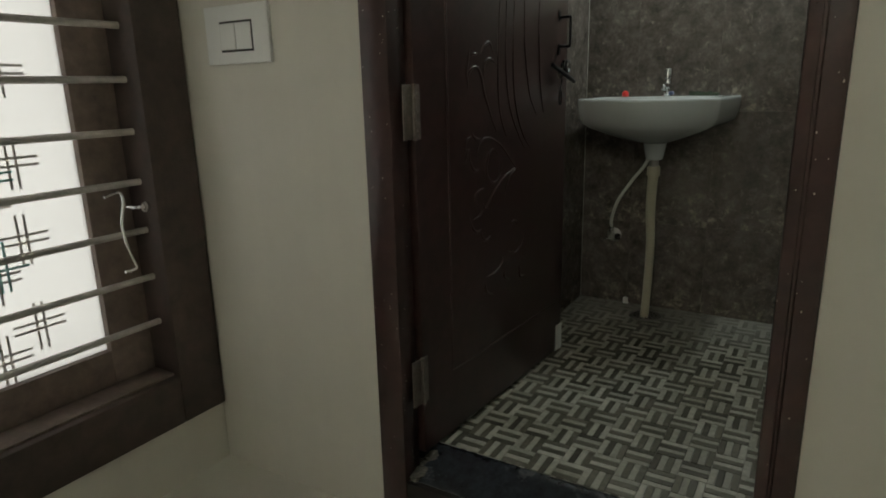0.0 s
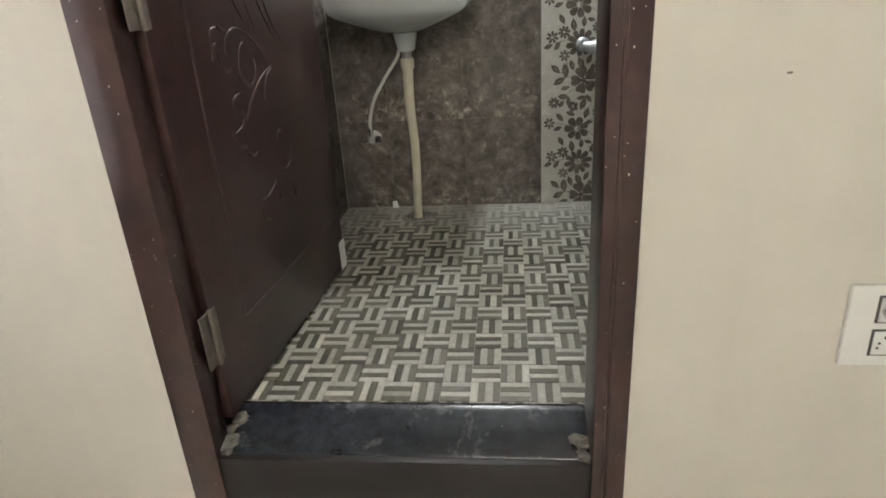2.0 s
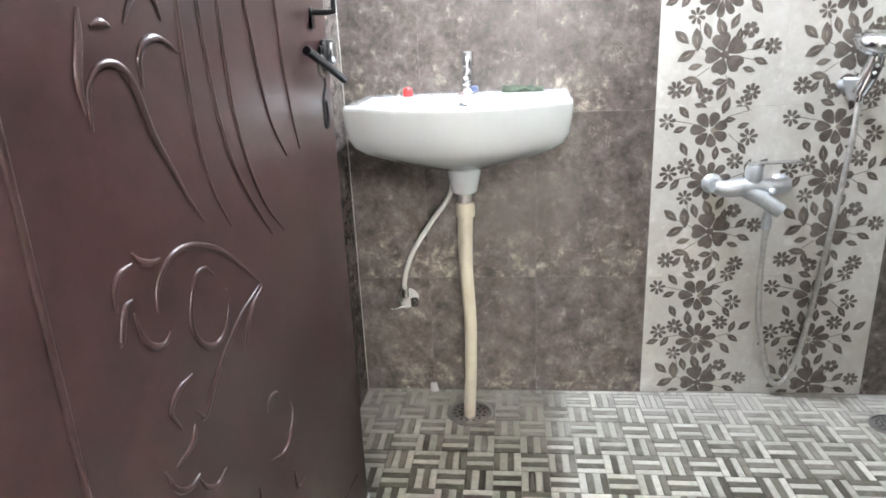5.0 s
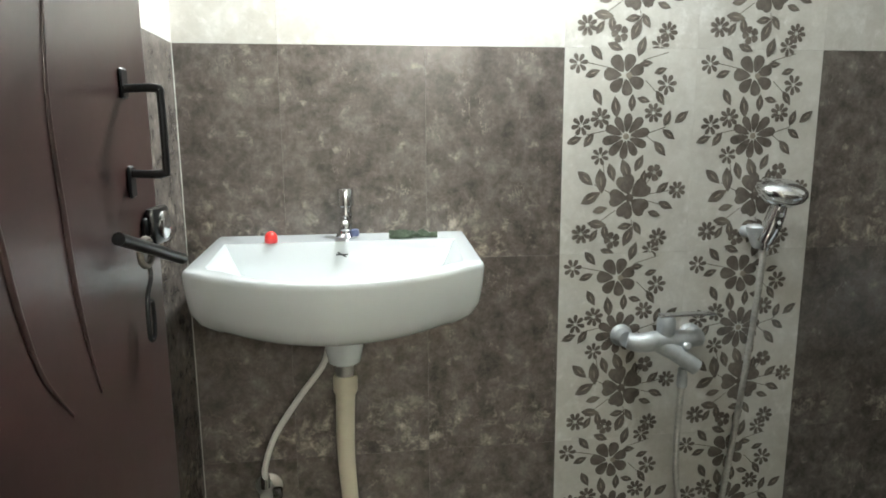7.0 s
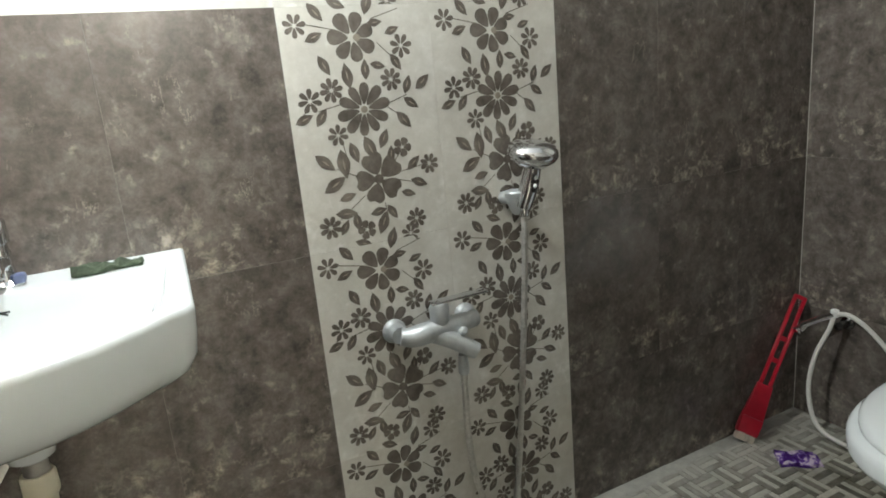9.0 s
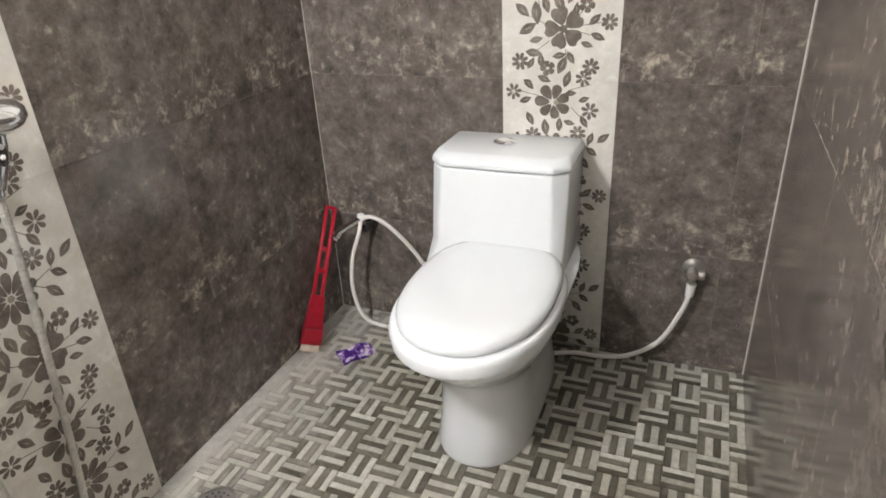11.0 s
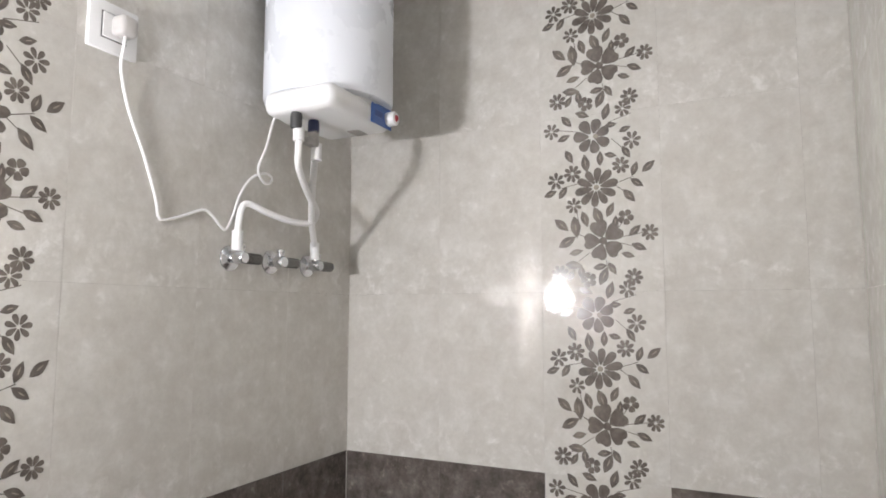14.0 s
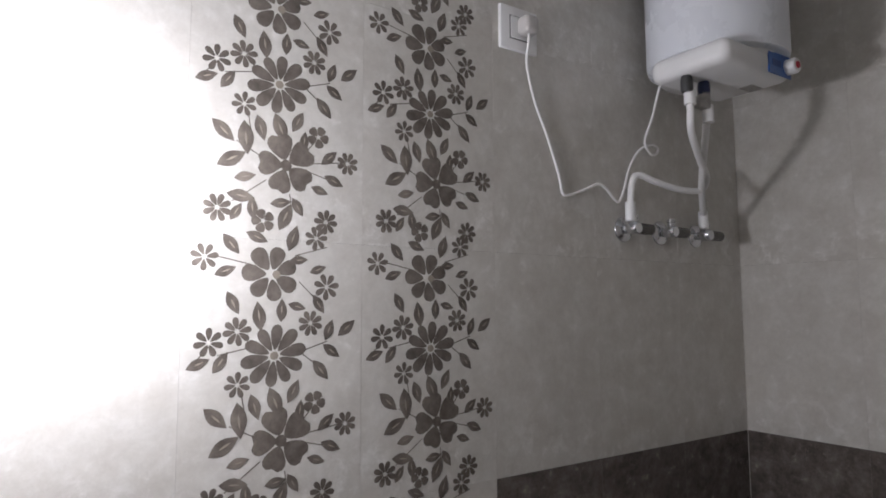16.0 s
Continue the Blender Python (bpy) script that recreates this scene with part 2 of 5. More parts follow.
# ---- measures ----
WEST, EAST, NORTH, SOUTH = -0.805, 1.478, 0.0, -1.295
ROW = [0.0, 0.356, 0.806, 1.256, 1.706, 2.156, 2.604]
CEIL = 2.604
OUT = -1.478
DOOR_L, DOOR_R = -0.808, 0.094
OUT_FLOOR = -0.17
OUT_WEST = -1.41
OUT_EAST, OUT_SOUTH = 2.2, -4.6
DOOR_TOP = 2.03

# ---- structure ----
def wall(name, pieces, material, label):
    bm = bmesh.new()
    for p in pieces:
        box(*p, bm=bm)
    return tagged(part(name, bm, material, label=label, kind="structure"))


T = 0.008
wall_north = wall("wall_north", [(WEST - 0.15, EAST + 0.15, 0.0008, 0.16, -0.2, CEIL)], JOINT, "tiled bathroom wall with pale grout lines")
wall_east = wall("wall_east", [(EAST + 0.0008, EAST + 0.16, SOUTH - 0.2, 0.0008, -0.2, CEIL)], JOINT, "tiled bathroom wall behind the toilet")
wall_west = wall("wall_west", [(WEST - 0.16, WEST - 0.0008, SOUTH, 0.0008, -0.2, CEIL)], JOINT, "tiled bathroom wall behind the open door")
wall_south = wall("wall_south", [(OUT_WEST - 0.2, DOOR_L, OUT, SOUTH - 0.0008, -0.2, 2.75), (DOOR_R, OUT_EAST + 0.2, OUT, SOUTH - 0.0008, -0.2, 2.75),
                                 (DOOR_L, DOOR_R, OUT, SOUTH - 0.0008, DOOR_TOP, 2.75)], PLASTER, "cream painted wall round the bathroom door")
ceiling = wall("ceiling", [(WEST - 0.15, EAST + 0.15, SOUTH - 0.1, 0.15, CEIL, CEIL + 0.1)], PLASTER_WHITE, "white painted bathroom ceiling")
bath_base = wall("floor", [(WEST - 0.15, EAST + 0.15, -1.343, 0.15, -0.2, -0.004)], GROUT, "grey grouted bathroom floor under the mosaic")
outer_floor = wall("floor_room", [(OUT_WEST - 0.2, OUT_EAST + 0.2, OUT_SOUTH - 0.2, OUT + 0.001, OUT_FLOOR - 0.1, OUT_FLOOR)], PLASTER, "plain pale floor of the outer room")
outer_ceiling = wall("ceiling_room", [(OUT_WEST - 0.2, OUT_EAST + 0.2, OUT_SOUTH - 0.2, OUT, 2.75, 2.85)], PLASTER_WHITE, "white ceiling of the outer room")
outer_east = wall("wall_room_east", [(OUT_EAST, OUT_EAST + 0.15, OUT_SOUTH, OUT, OUT_FLOOR, 2.75)], PLASTER, "cream painted wall of the outer room")
outer_south = wall("wall_room_south", [(OUT_WEST, OUT_EAST, OUT_SOUTH - 0.15, OUT_SOUTH, OUT_FLOOR, 2.75)], PLASTER, "cream painted wall behind the camera")
WIN = (-2.66, -1.56, 0.10, 1.46)  # y0, y1, z0, z1
outer_west = wall("wall_room_west", [(OUT_WEST - 0.15, OUT_WEST, OUT_SOUTH, WIN[0], OUT_FLOOR, 2.75), (OUT_WEST - 0.15, OUT_WEST, WIN[1], OUT, OUT_FLOOR, 2.75),
                                     (OUT_WEST - 0.15, OUT_WEST, WIN[0], WIN[1], OUT_FLOOR, WIN[2]), (OUT_WEST - 0.15, OUT_WEST, WIN[0], WIN[1], WIN[3], 2.75)],
                  PLASTER, "cream painted wall with the barred window")

ground = bmesh.new()
box(-60, 60, -60, 60, -0.6, -0.5, bm=ground)
part("ground", ground, simple("concrete_ground", (0.3, 0.29, 0.27), 0.9, scale=3), label="plain pale ground outside the house", kind="structure")

# ---- door frame ----
def local(bm, ob):
    bm.transform(Matrix.Translation(-Vector(ob.location)))
    return bm


# corner beads of white grout
for bx, by, br in ((EAST, 0.0, 0.0014), (EAST, SOUTH, 0.0028), (WEST, 0.0, 0.0016)):
    b = lathe([(br, 0.0), (br, CEIL)], 8, Matrix.Translation((bx, by, 0)))
    part("trim", b, GROUT, label="thin white grout bead in the wall corner", kind="structure")
b = box(EAST - 0.004, EAST, SOUTH, 0, CEIL - 0.006, CEIL)
part("trim", b, PLASTER_WHITE, label="thin white bead along the ceiling edge", kind="structure")

# ---- door frame and sill ----
JY0, JY1 = OUT - 0.012, -1.345
IL, IR = -0.735, 0.03
frame_thing = thing("door_frame", (DOOR_L, OUT, 0), "dark red-brown stained wooden door frame with paint flecks, in the cream wall", "door frame")


def moulded_jamb(x0, x1, inward):
    """A post with a shallow groove along its face and a rebate on the door side."""
    bm = box(x0, x1, JY0, JY1, OUT_FLOOR, DOOR_TOP, 0.004)
    mid = x0 + (x1 - x0) * (0.62 if inward > 0 else 0.38)
    box(mid - 0.004, mid + 0.004, JY0 - 0.003, JY0 + 0.004, OUT_FLOOR, DOOR_TOP, 0.002, 1, bm)
    return bm


b = box(DOOR_L, IL, JY0, -1.424, OUT_FLOOR, DOOR_TOP, 0.004)
box(DOOR_L, -0.772, -1.426, JY1, OUT_FLOOR, DOOR_TOP, 0.002, 1, b)
part("jamb", local(b, frame_thing), WOOD, frame_thing, smooth=40)
part("jamb", local(moulded_jamb(IR, DOOR_R, -1), frame_thing), WOOD, frame_thing, smooth=40)
b = box(IL, IR, JY0, JY1, DOOR_TOP - 0.075, DOOR_TOP - 0.001, 0.004)
part("head", local(b, frame_thing), WOOD, frame_thing, smooth=40)
b = box(IL, IR, JY0 + 0.002, JY0 + 0.022, OUT_FLOOR, -0.036, 0.003)
part("threshold_board", local(b, frame_thing), simple("black_brown_stained_board", (0.013, 0.009, 0.009), 0.5, vary=0.4, scale=18, bump=0.15), frame_thing, smooth=40)
sill = bmesh.new()
prof = [(-1.343, 0.004), (-1.356, 0.006), (-1.368, 0.001), (-1.40, -0.010), (JY0 + 0.03, -0.036), (JY0 + 0.022, -0.043), (JY0 + 0.022, -0.16), (-1.343, -0.16)]
ends = [[sill.verts.new((x, y, z)) for y, z in prof] for x in (IL - 0.03, IR)]
for k in range(len(prof)):
    sill.faces.new((ends[0][k], ends[0][(k + 1) % 8], ends[1][(k + 1) % 8], ends[1][k]))
sill.faces.new(ends[0][::-1])
sill.faces.new(ends[1])
bmesh.ops.recalc_face_normals(sill, faces=sill.faces[:])
part("door_sill", sill, GRANITE, label="black granite threshold smeared with cement, sloping outwards", kind="structure", smooth=60)
CEMENT = simple("cement_smear", (0.13, 0.118, 0.10), 0.9, vary=0.3, scale=80, bump=0.4)
rng = random.Random(4)
for cx, cy, n in ((IL + 0.012, -1.43, 14), (IR - 0.012, -1.42, 12)):
    bm = bmesh.new()
    for k in range(n):
        r = rng.uniform(0.004, 0.017)
        blob = bmesh.new()
        bmesh.ops.create_icosphere(blob, subdivisions=2, radius=r)
        for v in blob.verts:
            v.co *= 1 + 0.7 * noise.noise(v.co * 110 + Vector((k, 0, 0)))
        join(bm, blob, Matrix.Translation((cx + rng.uniform(-0.012, 0.012), (yy := cy + rng.uniform(-0.06, 0.07)), -0.004 - max(0, -1.37 - yy) * 0.28)) @ Matrix.Rotation(k * 1.1, 4, "Z") @ Matrix.Diagonal((1, 1.3, 0.3, 1)))
    tagged(part("cement", bm, CEMENT, label="rough dried cement at the foot of the door frame", kind="structure"))
bm = bmesh.new()
for k in range(46):
    z = OUT_FLOOR + 0.1 + k * 0.045
    w = 0.002 + 0.0035 * abs(noise.noise(Vector((0.3, k * 0.31, 2.0))))
    box(DOOR_R - 0.001, DOOR_R + w, OUT - 0.004, OUT, z, z + 0.045, 0, 1, bm)
    box(DOOR_L - w, DOOR_L + 0.001, OUT - 0.004, OUT, z, z + 0.045, 0, 1, bm)
part("trim", bm, PLASTER, label="uneven plaster edge along the door frame", kind="structure")

FLECK = simple("cream_paint_fleck", (0.62, 0.58, 0.52), 0.7, vary=0.1)
rng = random.Random(21)
for side, count in ((1, 70), (-1, 60)):
    bm = bmesh.new()
    for k in range(count):
        z = rng.uniform(OUT_FLOOR, 1.5)
        r = rng.choice((0.0007, 0.001, 0.0016))
        if rng.random() < 0.5:
            x = rng.uniform(IR + 0.003, DOOR_R - 0.004) if side > 0 else rng.uniform(DOOR_L + 0.004, IL - 0.003)
            m_ = Matrix.Translation((x, JY0 + 0.0002, z)) @ Matrix.Rotation(radians(90), 4, "X")
        else:
            x, y = (IR, rng.uniform(JY0 + 0.005, JY1 - 0.005)) if side > 0 else (IL, rng.uniform(JY0 + 0.005, -1.43))
            m_ = Matrix.Translation((x + (0.0002 if side > 0 else -0.0002), y, z)) @ Matrix.Rotation(radians(-90 * side), 4, "Y")
        join(bm, lathe([(r, 0), (r * 0.6, 0.0008)], 6, m_ @ Matrix.Diagonal((1, rng.uniform(0.7, 2.2), 1, 1))))
    part("paint_flecks", local(bm, frame_thing), FLECK, frame_thing, "cream paint flecks", kind="stuff")

# ---- door leaf ----
DX, DY, DA = -0.720, -1.418, 86.2
SH = 0.078
door = thing("door", (DX, DY, 0), "open dark red-brown wooden door with carved flower relief and black iron fittings", "door", rz=DA)
leaf = box(0.0, 0.808, 0.0, 0.034, 0.014, 1.95, 0.003)
part("leaf", leaf, WOOD, door, smooth=40)


def relief(name, lines, radius):
    """Rounded carved ridges lying half in the leaf's face; lines run in (along the leaf, height)."""
    bm = bmesh.new()
    for line in lines:
        own = tube([(s, 0.0, z) for s, z in line], lambda t: radius * (0.35 + 0.65 * math.sin(math.pi * min(max(t, 0.03), 0.97))), 8, 8)
        for v in own.verts:
            v.co.y *= 0.75
        join(bm, own)
    return part(name, bm, WOOD, door, smooth=60)


FLOWER = [
    [(0.259, 0.740), (0.262, 0.758), (0.275, 0.775), (0.300, 0.786), (0.336, 0.783), (0.382, 0.764), (0.424, 0.732), (0.470, 0.690)],
    [(0.364, 0.741), (0.347, 0.754), (0.327, 0.750), (0.314, 0.728), (0.308, 0.702), (0.320, 0.678), (0.346, 0.664), (0.372, 0.672), (0.385, 0.695), (0.384, 0.716)],
    [(0.238, 0.806), (0.246, 0.795), (0.262, 0.788), (0.276, 0.788)],
    [(0.236, 0.796), (0.216, 0.792), (0.207, 0.780), (0.205, 0.762)],
    [(0.227, 0.765), (0.216, 0.762), (0.209, 0.748), (0.203, 0.734), (0.198, 0.738)],
    [(0.226, 0.753), (0.230, 0.730), (0.243, 0.712), (0.260, 0.706), (0.272, 0.714)],
    [(0.468, 0.691), (0.410, 0.674), (0.373, 0.654), (0.336, 0.630), (0.306, 0.600), (0.296, 0.606), (0.288, 0.616)],
    [(0.470, 0.685), (0.437, 0.671), (0.415, 0.645), (0.408, 0.622)],
    [(0.294, 0.655), (0.268, 0.652), (0.250, 0.638), (0.262, 0.611)],
    [(0.284, 0.602), (0.275, 0.586), (0.242, 0.578)],
    [(0.224, 0.587), (0.238, 0.556), (0.258, 0.543), (0.278, 0.545)],
    [(0.276, 0.540), (0.286, 0.522), (0.304, 0.511), (0.328, 0.517)],
    [(0.440, 0.520), (0.450, 0.534), (0.468, 0.533), (0.482, 0.522)],
    [(0.512, 0.492), (0.514, 0.474), (0.496, 0.448), (0.468, 0.438), (0.432, 0.452)],
    [(0.393, 0.440), (0.388, 0.422), (0.350, 0.405), (0.310, 0.404)],
    [(0.404, 0.400), (0.405, 0.380), (0.432, 0.364)],
    [(0.300, 0.388), (0.304, 0.364), (0.338, 0.344)],
    [(0.495, 0.392), (0.500, 0.358), (0.530, 0.352)],
]
relief("carved_flower", FLOWER, 0.0038)
FAN = [
    [(0.416, 0.783), (0.388, 0.831), (0.374, 0.884), (0.370, 0.965), (0.378, 1.10), (0.405, 1.30), (0.44, 1.48)],
    [(0.520, 0.744), (0.492, 0.776), (0.450, 0.834), (0.428, 0.885), (0.416, 0.945), (0.412, 1.05), (0.430, 1.25), (0.48, 1.46)],
    [(0.556, 0.740), (0.513, 0.782), (0.482, 0.833), (0.464, 0.885), (0.455, 0.94), (0.454, 1.05), (0.470, 1.22), (0.52, 1.42)],
    [(0.594, 0.837), (0.558, 0.884), (0.540, 0.932), (0.528, 0.987), (0.518, 1.06), (0.524, 1.20), (0.56, 1.36)],
    [(0.644, 0.838), (0.628, 0.889), (0.617, 0.946), (0.612, 1.00), (0.606, 1.10), (0.62, 1.22)],
]
relief("carved_fan", FAN, 0.0036)
relief("carved_leaves", [
    [(0.220, 0.915), (0.224, 0.945), (0.237, 0.962), (0.253, 0.967), (0.270, 0.963), (0.282, 0.948), (0.290, 0.928), (0.300, 0.900), (0.320, 0.865), (0.338, 0.834), (0.362, 0.802)],
    [(0.230, 1.01), (0.224, 0.985), (0.215, 0.955), (0.217, 0.928)],
    [(0.240, 0.996), (0.253, 0.999), (0.265, 0.997)],
    [(0.284, 1.000), (0.297, 1.018), (0.312, 1.027), (0.324, 1.029), (0.335, 1.021), (0.342, 1.005)],
    [(0.296, 0.945), (0.297, 0.968), (0.306, 0.982), (0.322, 0.988), (0.340, 0.986), (0.362, 0.975)],
], 0.0046)
relief("panel_bead", [[(0.130, 0.192), (0.13, 0.9), (0.13, 1.75)], [(0.130, 0.192), (0.45, 0.192), (0.755, 0.192)]], 0.004)


HINGE_METAL = simple("paint_splashed_hinge_steel", (0.19, 0.165, 0.145), 0.6, 0.3, vary=0.35, scale=50, bump=0.3)


def hinge(z):
    bm = box(-0.036, -0.002, -0.0015, 0.0015, z - 0.06, z + 0.06, 0.001, 1)
    box(0.002, 0.024, -0.0035, 0.0, z - 0.06, z + 0.06, 0.001, 1, bm)
    join(bm, lathe([(0.0055, z - 0.062), (0.0055, z + 0.062)], 12, Matrix.Translation((0, -0.005, 0))))
    for dz in (-0.04, 0.0, 0.04):
        join(bm, lathe([(0.004, 0), (0.003, 0.0015)], 10, Matrix.Translation((0.014, -0.0035, z + dz)) @ Matrix.Rotation(radians(90), 4, "X")))
    bm.transform(Matrix.Translation((-0.006, 0, 0)))
    return part("hinge", bm, HINGE_METAL, door, "dull steel butt hinge splashed with paint", smooth=40)


for hz in (0.868, 0.218, 1.60):
    hinge(hz)

# pull handle, latch bolt and ring near the free edge
b = tube([(0.655, -0.004, 1.135), (0.655, -0.042, 1.135), (0.655, -0.046, 1.125), (0.655, -0.046, 1.06), (0.655, -0.042, 1.05), (0.655, -0.004, 1.05)], 0.0045, 10, 5)
box(0.647, 0.663, -0.004, 0.0, 1.125, 1.155, 0.002, 1, b)
box(0.647, 0.663, -0.004, 0.0, 1.025, 1.058, 0.002, 1, b)
b.transform(Matrix.Translation((SH + 0.012, 0, -0.018)) @ Matrix.Diagonal((1, 0.8, 1, 1)))
part("pull_handle", b, BLACK_IRON, door, "black iron pull handle", smooth=40)
b = tube([(0.58, -0.016, 1.0), (0.66, -0.018, 0.975), (0.735, -0.018, 0.952)], 0.0065, 10, 4)
b.transform(Matrix.Translation((SH + 0.012, 0, -0.024)))
part("bolt_rod", b, BLACK_IRON, door, "black iron bolt rod lying slantwise", smooth=40)
cs, cz = 0.655, 0.972
bm = tube([(cs + 0.014 * math.cos(a * math.pi / 6), -0.014, cz + 0.014 * math.sin(a * math.pi / 6)) for a in range(13)], 0.0036, 8, 2)
bm.transform(Matrix.Translation((SH, 0, -0.020)))
part("bolt_ring", bm, HINGE_METAL, door, "worn steel bolt ring", smooth=40)
bm = box(0.690, 0.735, -0.012, 0.0, 0.972, 1.014, 0.005, 2)
box(0.682, 0.700, -0.006, 0.0, 0.984, 1.004, 0.002, 1, bm)
bm.transform(Matrix.Translation((SH, 0, -0.020)))
part("bolt_keeper", bm, BLACK_IRON, door, "black iron bolt keeper plate", smooth=40)
b = lathe([(0.0155, 0.0), (0.0155, 0.002), (0.012, 0.004), (0.004, 0.0045)], 24, Matrix.Translation((SH + 0.714, -0.012, 0.973)) @ Matrix.Rotation(radians(90), 4, "X"))
part("keeper_disc", b, CHROME, door, "shiny round disc on the keeper", smooth=40)
b = tube([(0.655, -0.012, 0.962), (0.654, -0.013, 0.945), (0.641, -0.013, 0.925), (0.640, -0.013, 0.885), (0.652, -0.013, 0.884), (0.653, -0.013, 0.918), (0.643, -0.013, 0.924)], 0.0024, 8, 5)
b.transform(Matrix.Translation((SH + 0.01, 0, -0.022)))
part("hasp_loop", b, BLACK_IRON, door, "thin black wire hanging hasp", smooth=40)
b = box(0.686, 0.7325, -0.0022, 0.0362, 0.012, 0.105, 0.0005, 1)
b.transform(Matrix.Translation((SH, 0, 0)))
part("paper_tag", b, WHITE_PLASTIC, door, "small white paper tag stuck at the foot")

# ---- barred window ----
FX = OUT_WEST + 0.006
win = tagged(new("window_1"), label="dark wooden barred window with steel rods and a patterned pane", kind="structure")
win.location = (OUT_WEST, -2.11, 0.02)
WY0, WY1, WZ0, WZ1 = -2.74, -1.484, 0.02, 1.54
W_IN = (-2.60, -1.622, 0.16, 1.40)
DARK_WOOD = simple("dark_brown_stained_wood", (0.058, 0.040, 0.034), 0.5, vary=0.35, scale=20, bump=0.15, spot=((0.4, 0.37, 0.33), 30, 0.80))
SASH_WOOD = simple("faded_brown_sash_wood", (0.19, 0.145, 0.125), 0.6, vary=0.3, scale=24, bump=0.2, spot=((0.5, 0.47, 0.42), 26, 0.76))
for nm, y0, y1, z0, z1 in (("window_frame", W_IN[1], WY1, WZ0, WZ1), ("window_frame", WY0, W_IN[0], WZ0, WZ1), ("window_frame", W_IN[0], W_IN[1], WZ0, W_IN[2]), ("window_frame", W_IN[0], W_IN[1], W_IN[3], WZ1)):
    b = box(OUT_WEST - 0.128, FX + 0.012, y0, y1, z0, z1, 0.004)
    part(nm, local(b, win), DARK_WOOD, win, "dark brown window frame", smooth=40)
for y0, y1, z0, z1 in ((-1.74, W_IN[1] - 0.001, W_IN[2], W_IN[3]), (W_IN[0] + 0.001, -2.49, W_IN[2], W_IN[3]), (-2.49, -1.74, W_IN[2] + 0.001, 0.262), (-2.49, -1.74, 1.30, W_IN[3] - 0.001)):
    b = box(OUT_WEST - 0.12, OUT_WEST - 0.088, y0, y1, z0, z1, 0.003)
    part("sash", local(b, win), SASH_WOOD, win, "faded brown shutter rail", smooth=40)
b = box(OUT_WEST - 0.087, FX - 0.01, W_IN[0] + 0.002, W_IN[1] - 0.002, W_IN[2], W_IN[2] + 0.008, 0.002)
part("window_sill", local(b, win), SASH_WOOD, win, "brown inner sill with white paint drips", smooth=40)
for k in range(9):
    z = 0.315 + 0.1285 * k
    b = lathe([(0.0085, 0), (0.0085, W_IN[1] - W_IN[0])], 12, Matrix.Translation((OUT_WEST - 0.04, W_IN[0], z)) @ Matrix.Rotation(radians(-90), 4, "X"))
    part("bar", local(b, win), simple("grey_painted_rod", (0.50, 0.47, 0.45), 0.4, 0.1, vary=0.2) if k == 0 else bpy.data.materials["grey_painted_rod"], win, "grey painted steel rod", smooth=40)
m, nodes, links, bs = nodes_of("milky_patterned_pane")
tr = nodes.new("ShaderNodeBsdfTranslucent")
tr.inputs[0].default_value = (0.62, 0.585, 0.575, 1)
ms = nodes.new("ShaderNodeMixShader")
ms.inputs[0].default_value = 0.25
bs.inputs["Base Color"].default_value = (0.75, 0.72, 0.71, 1)
links.new(tr.outputs[0], ms.inputs[1])
links.new(bs.outputs[0], ms.inputs[2])
links.new(ms.outputs[0], nodes["Material Output"].inputs[0])
b = box(OUT_WEST - 0.112, OUT_WEST - 0.108, -2.49, -1.74, 0.262, 1.30)
part("pane", local(b, win), m, win, "bright milky pane printed with crossing lines")
LINE_BROWN = simple("pane_line_grey_brown", (0.58, 0.54, 0.53), 0.5, vary=0.1)
LINE_TEAL = simple("pane_line_teal", (0.30, 0.56, 0.56), 0.5, vary=0.1)
rng = random.Random(11)
for name_, mat in (("printed_lines", LINE_BROWN), ("printed_teal_lines", LINE_TEAL)):
    bm = bmesh.new()
    x0, x1 = OUT_WEST - 0.1078, OUT_WEST - 0.1070
    if mat is LINE_TEAL:
        x0, x1 = x0 + 0.001, x1 + 0.001
    for k in range(40 if mat is LINE_BROWN else 9):
        y, z = -2.42 + 0.075 * (k % 8) + rng.uniform(-0.01, 0.01), 0.30 + 0.19 * (k // 8) + 0.09 * (k % 2) + rng.uniform(-0.02, 0.02)
        if mat is LINE_TEAL:
            y, z = -2.4 + 0.15 * (k % 4), rng.uniform(0.3, 1.2)
        for d in (0, 0.018):
            box(x0, x1, y - 0.06, y + 0.06, z + d, z + d + 0.006, 0, 1, bm)
            box(x0 + 0.0004, x1 + 0.0004, y - 0.01 + d, y - 0.004 + d, z - 0.05, z + 0.07, 0, 1, bm)
    part(name_, local(bm, win), mat, win, "thin crossing printed lines")
b = tube([(OUT_WEST - 0.02, -1.735, 0.678), (OUT_WEST - 0.015, -1.70, 0.685), (OUT_WEST - 0.012, -1.692, 0.66), (OUT_WEST - 0.012, -1.705, 0.60), (OUT_WEST - 0.012, -1.695, 0.53), (OUT_WEST - 0.012, -1.683, 0.487), (OUT_WEST - 0.012, -1.715, 0.483)], 0.004, 8, 6)
part("hook", local(b, win), CHROME, win, "bent steel window stay hook", smooth=40)
b = tube([(OUT_WEST - 0.04, -1.665, 0.64), (OUT_WEST - 0.01, -1.655, 0.64), (OUT_WEST - 0.005, -1.635, 0.645)], 0.005, 8, 4)
join(b, lathe([(0.014, 0), (0.014, 0.004), (0.006, 0.008)], 12, Matrix.Translation((OUT_WEST - 0.005, -1.640, 0.64)) @ Matrix.Rotation(radians(90), 4, "Y")))
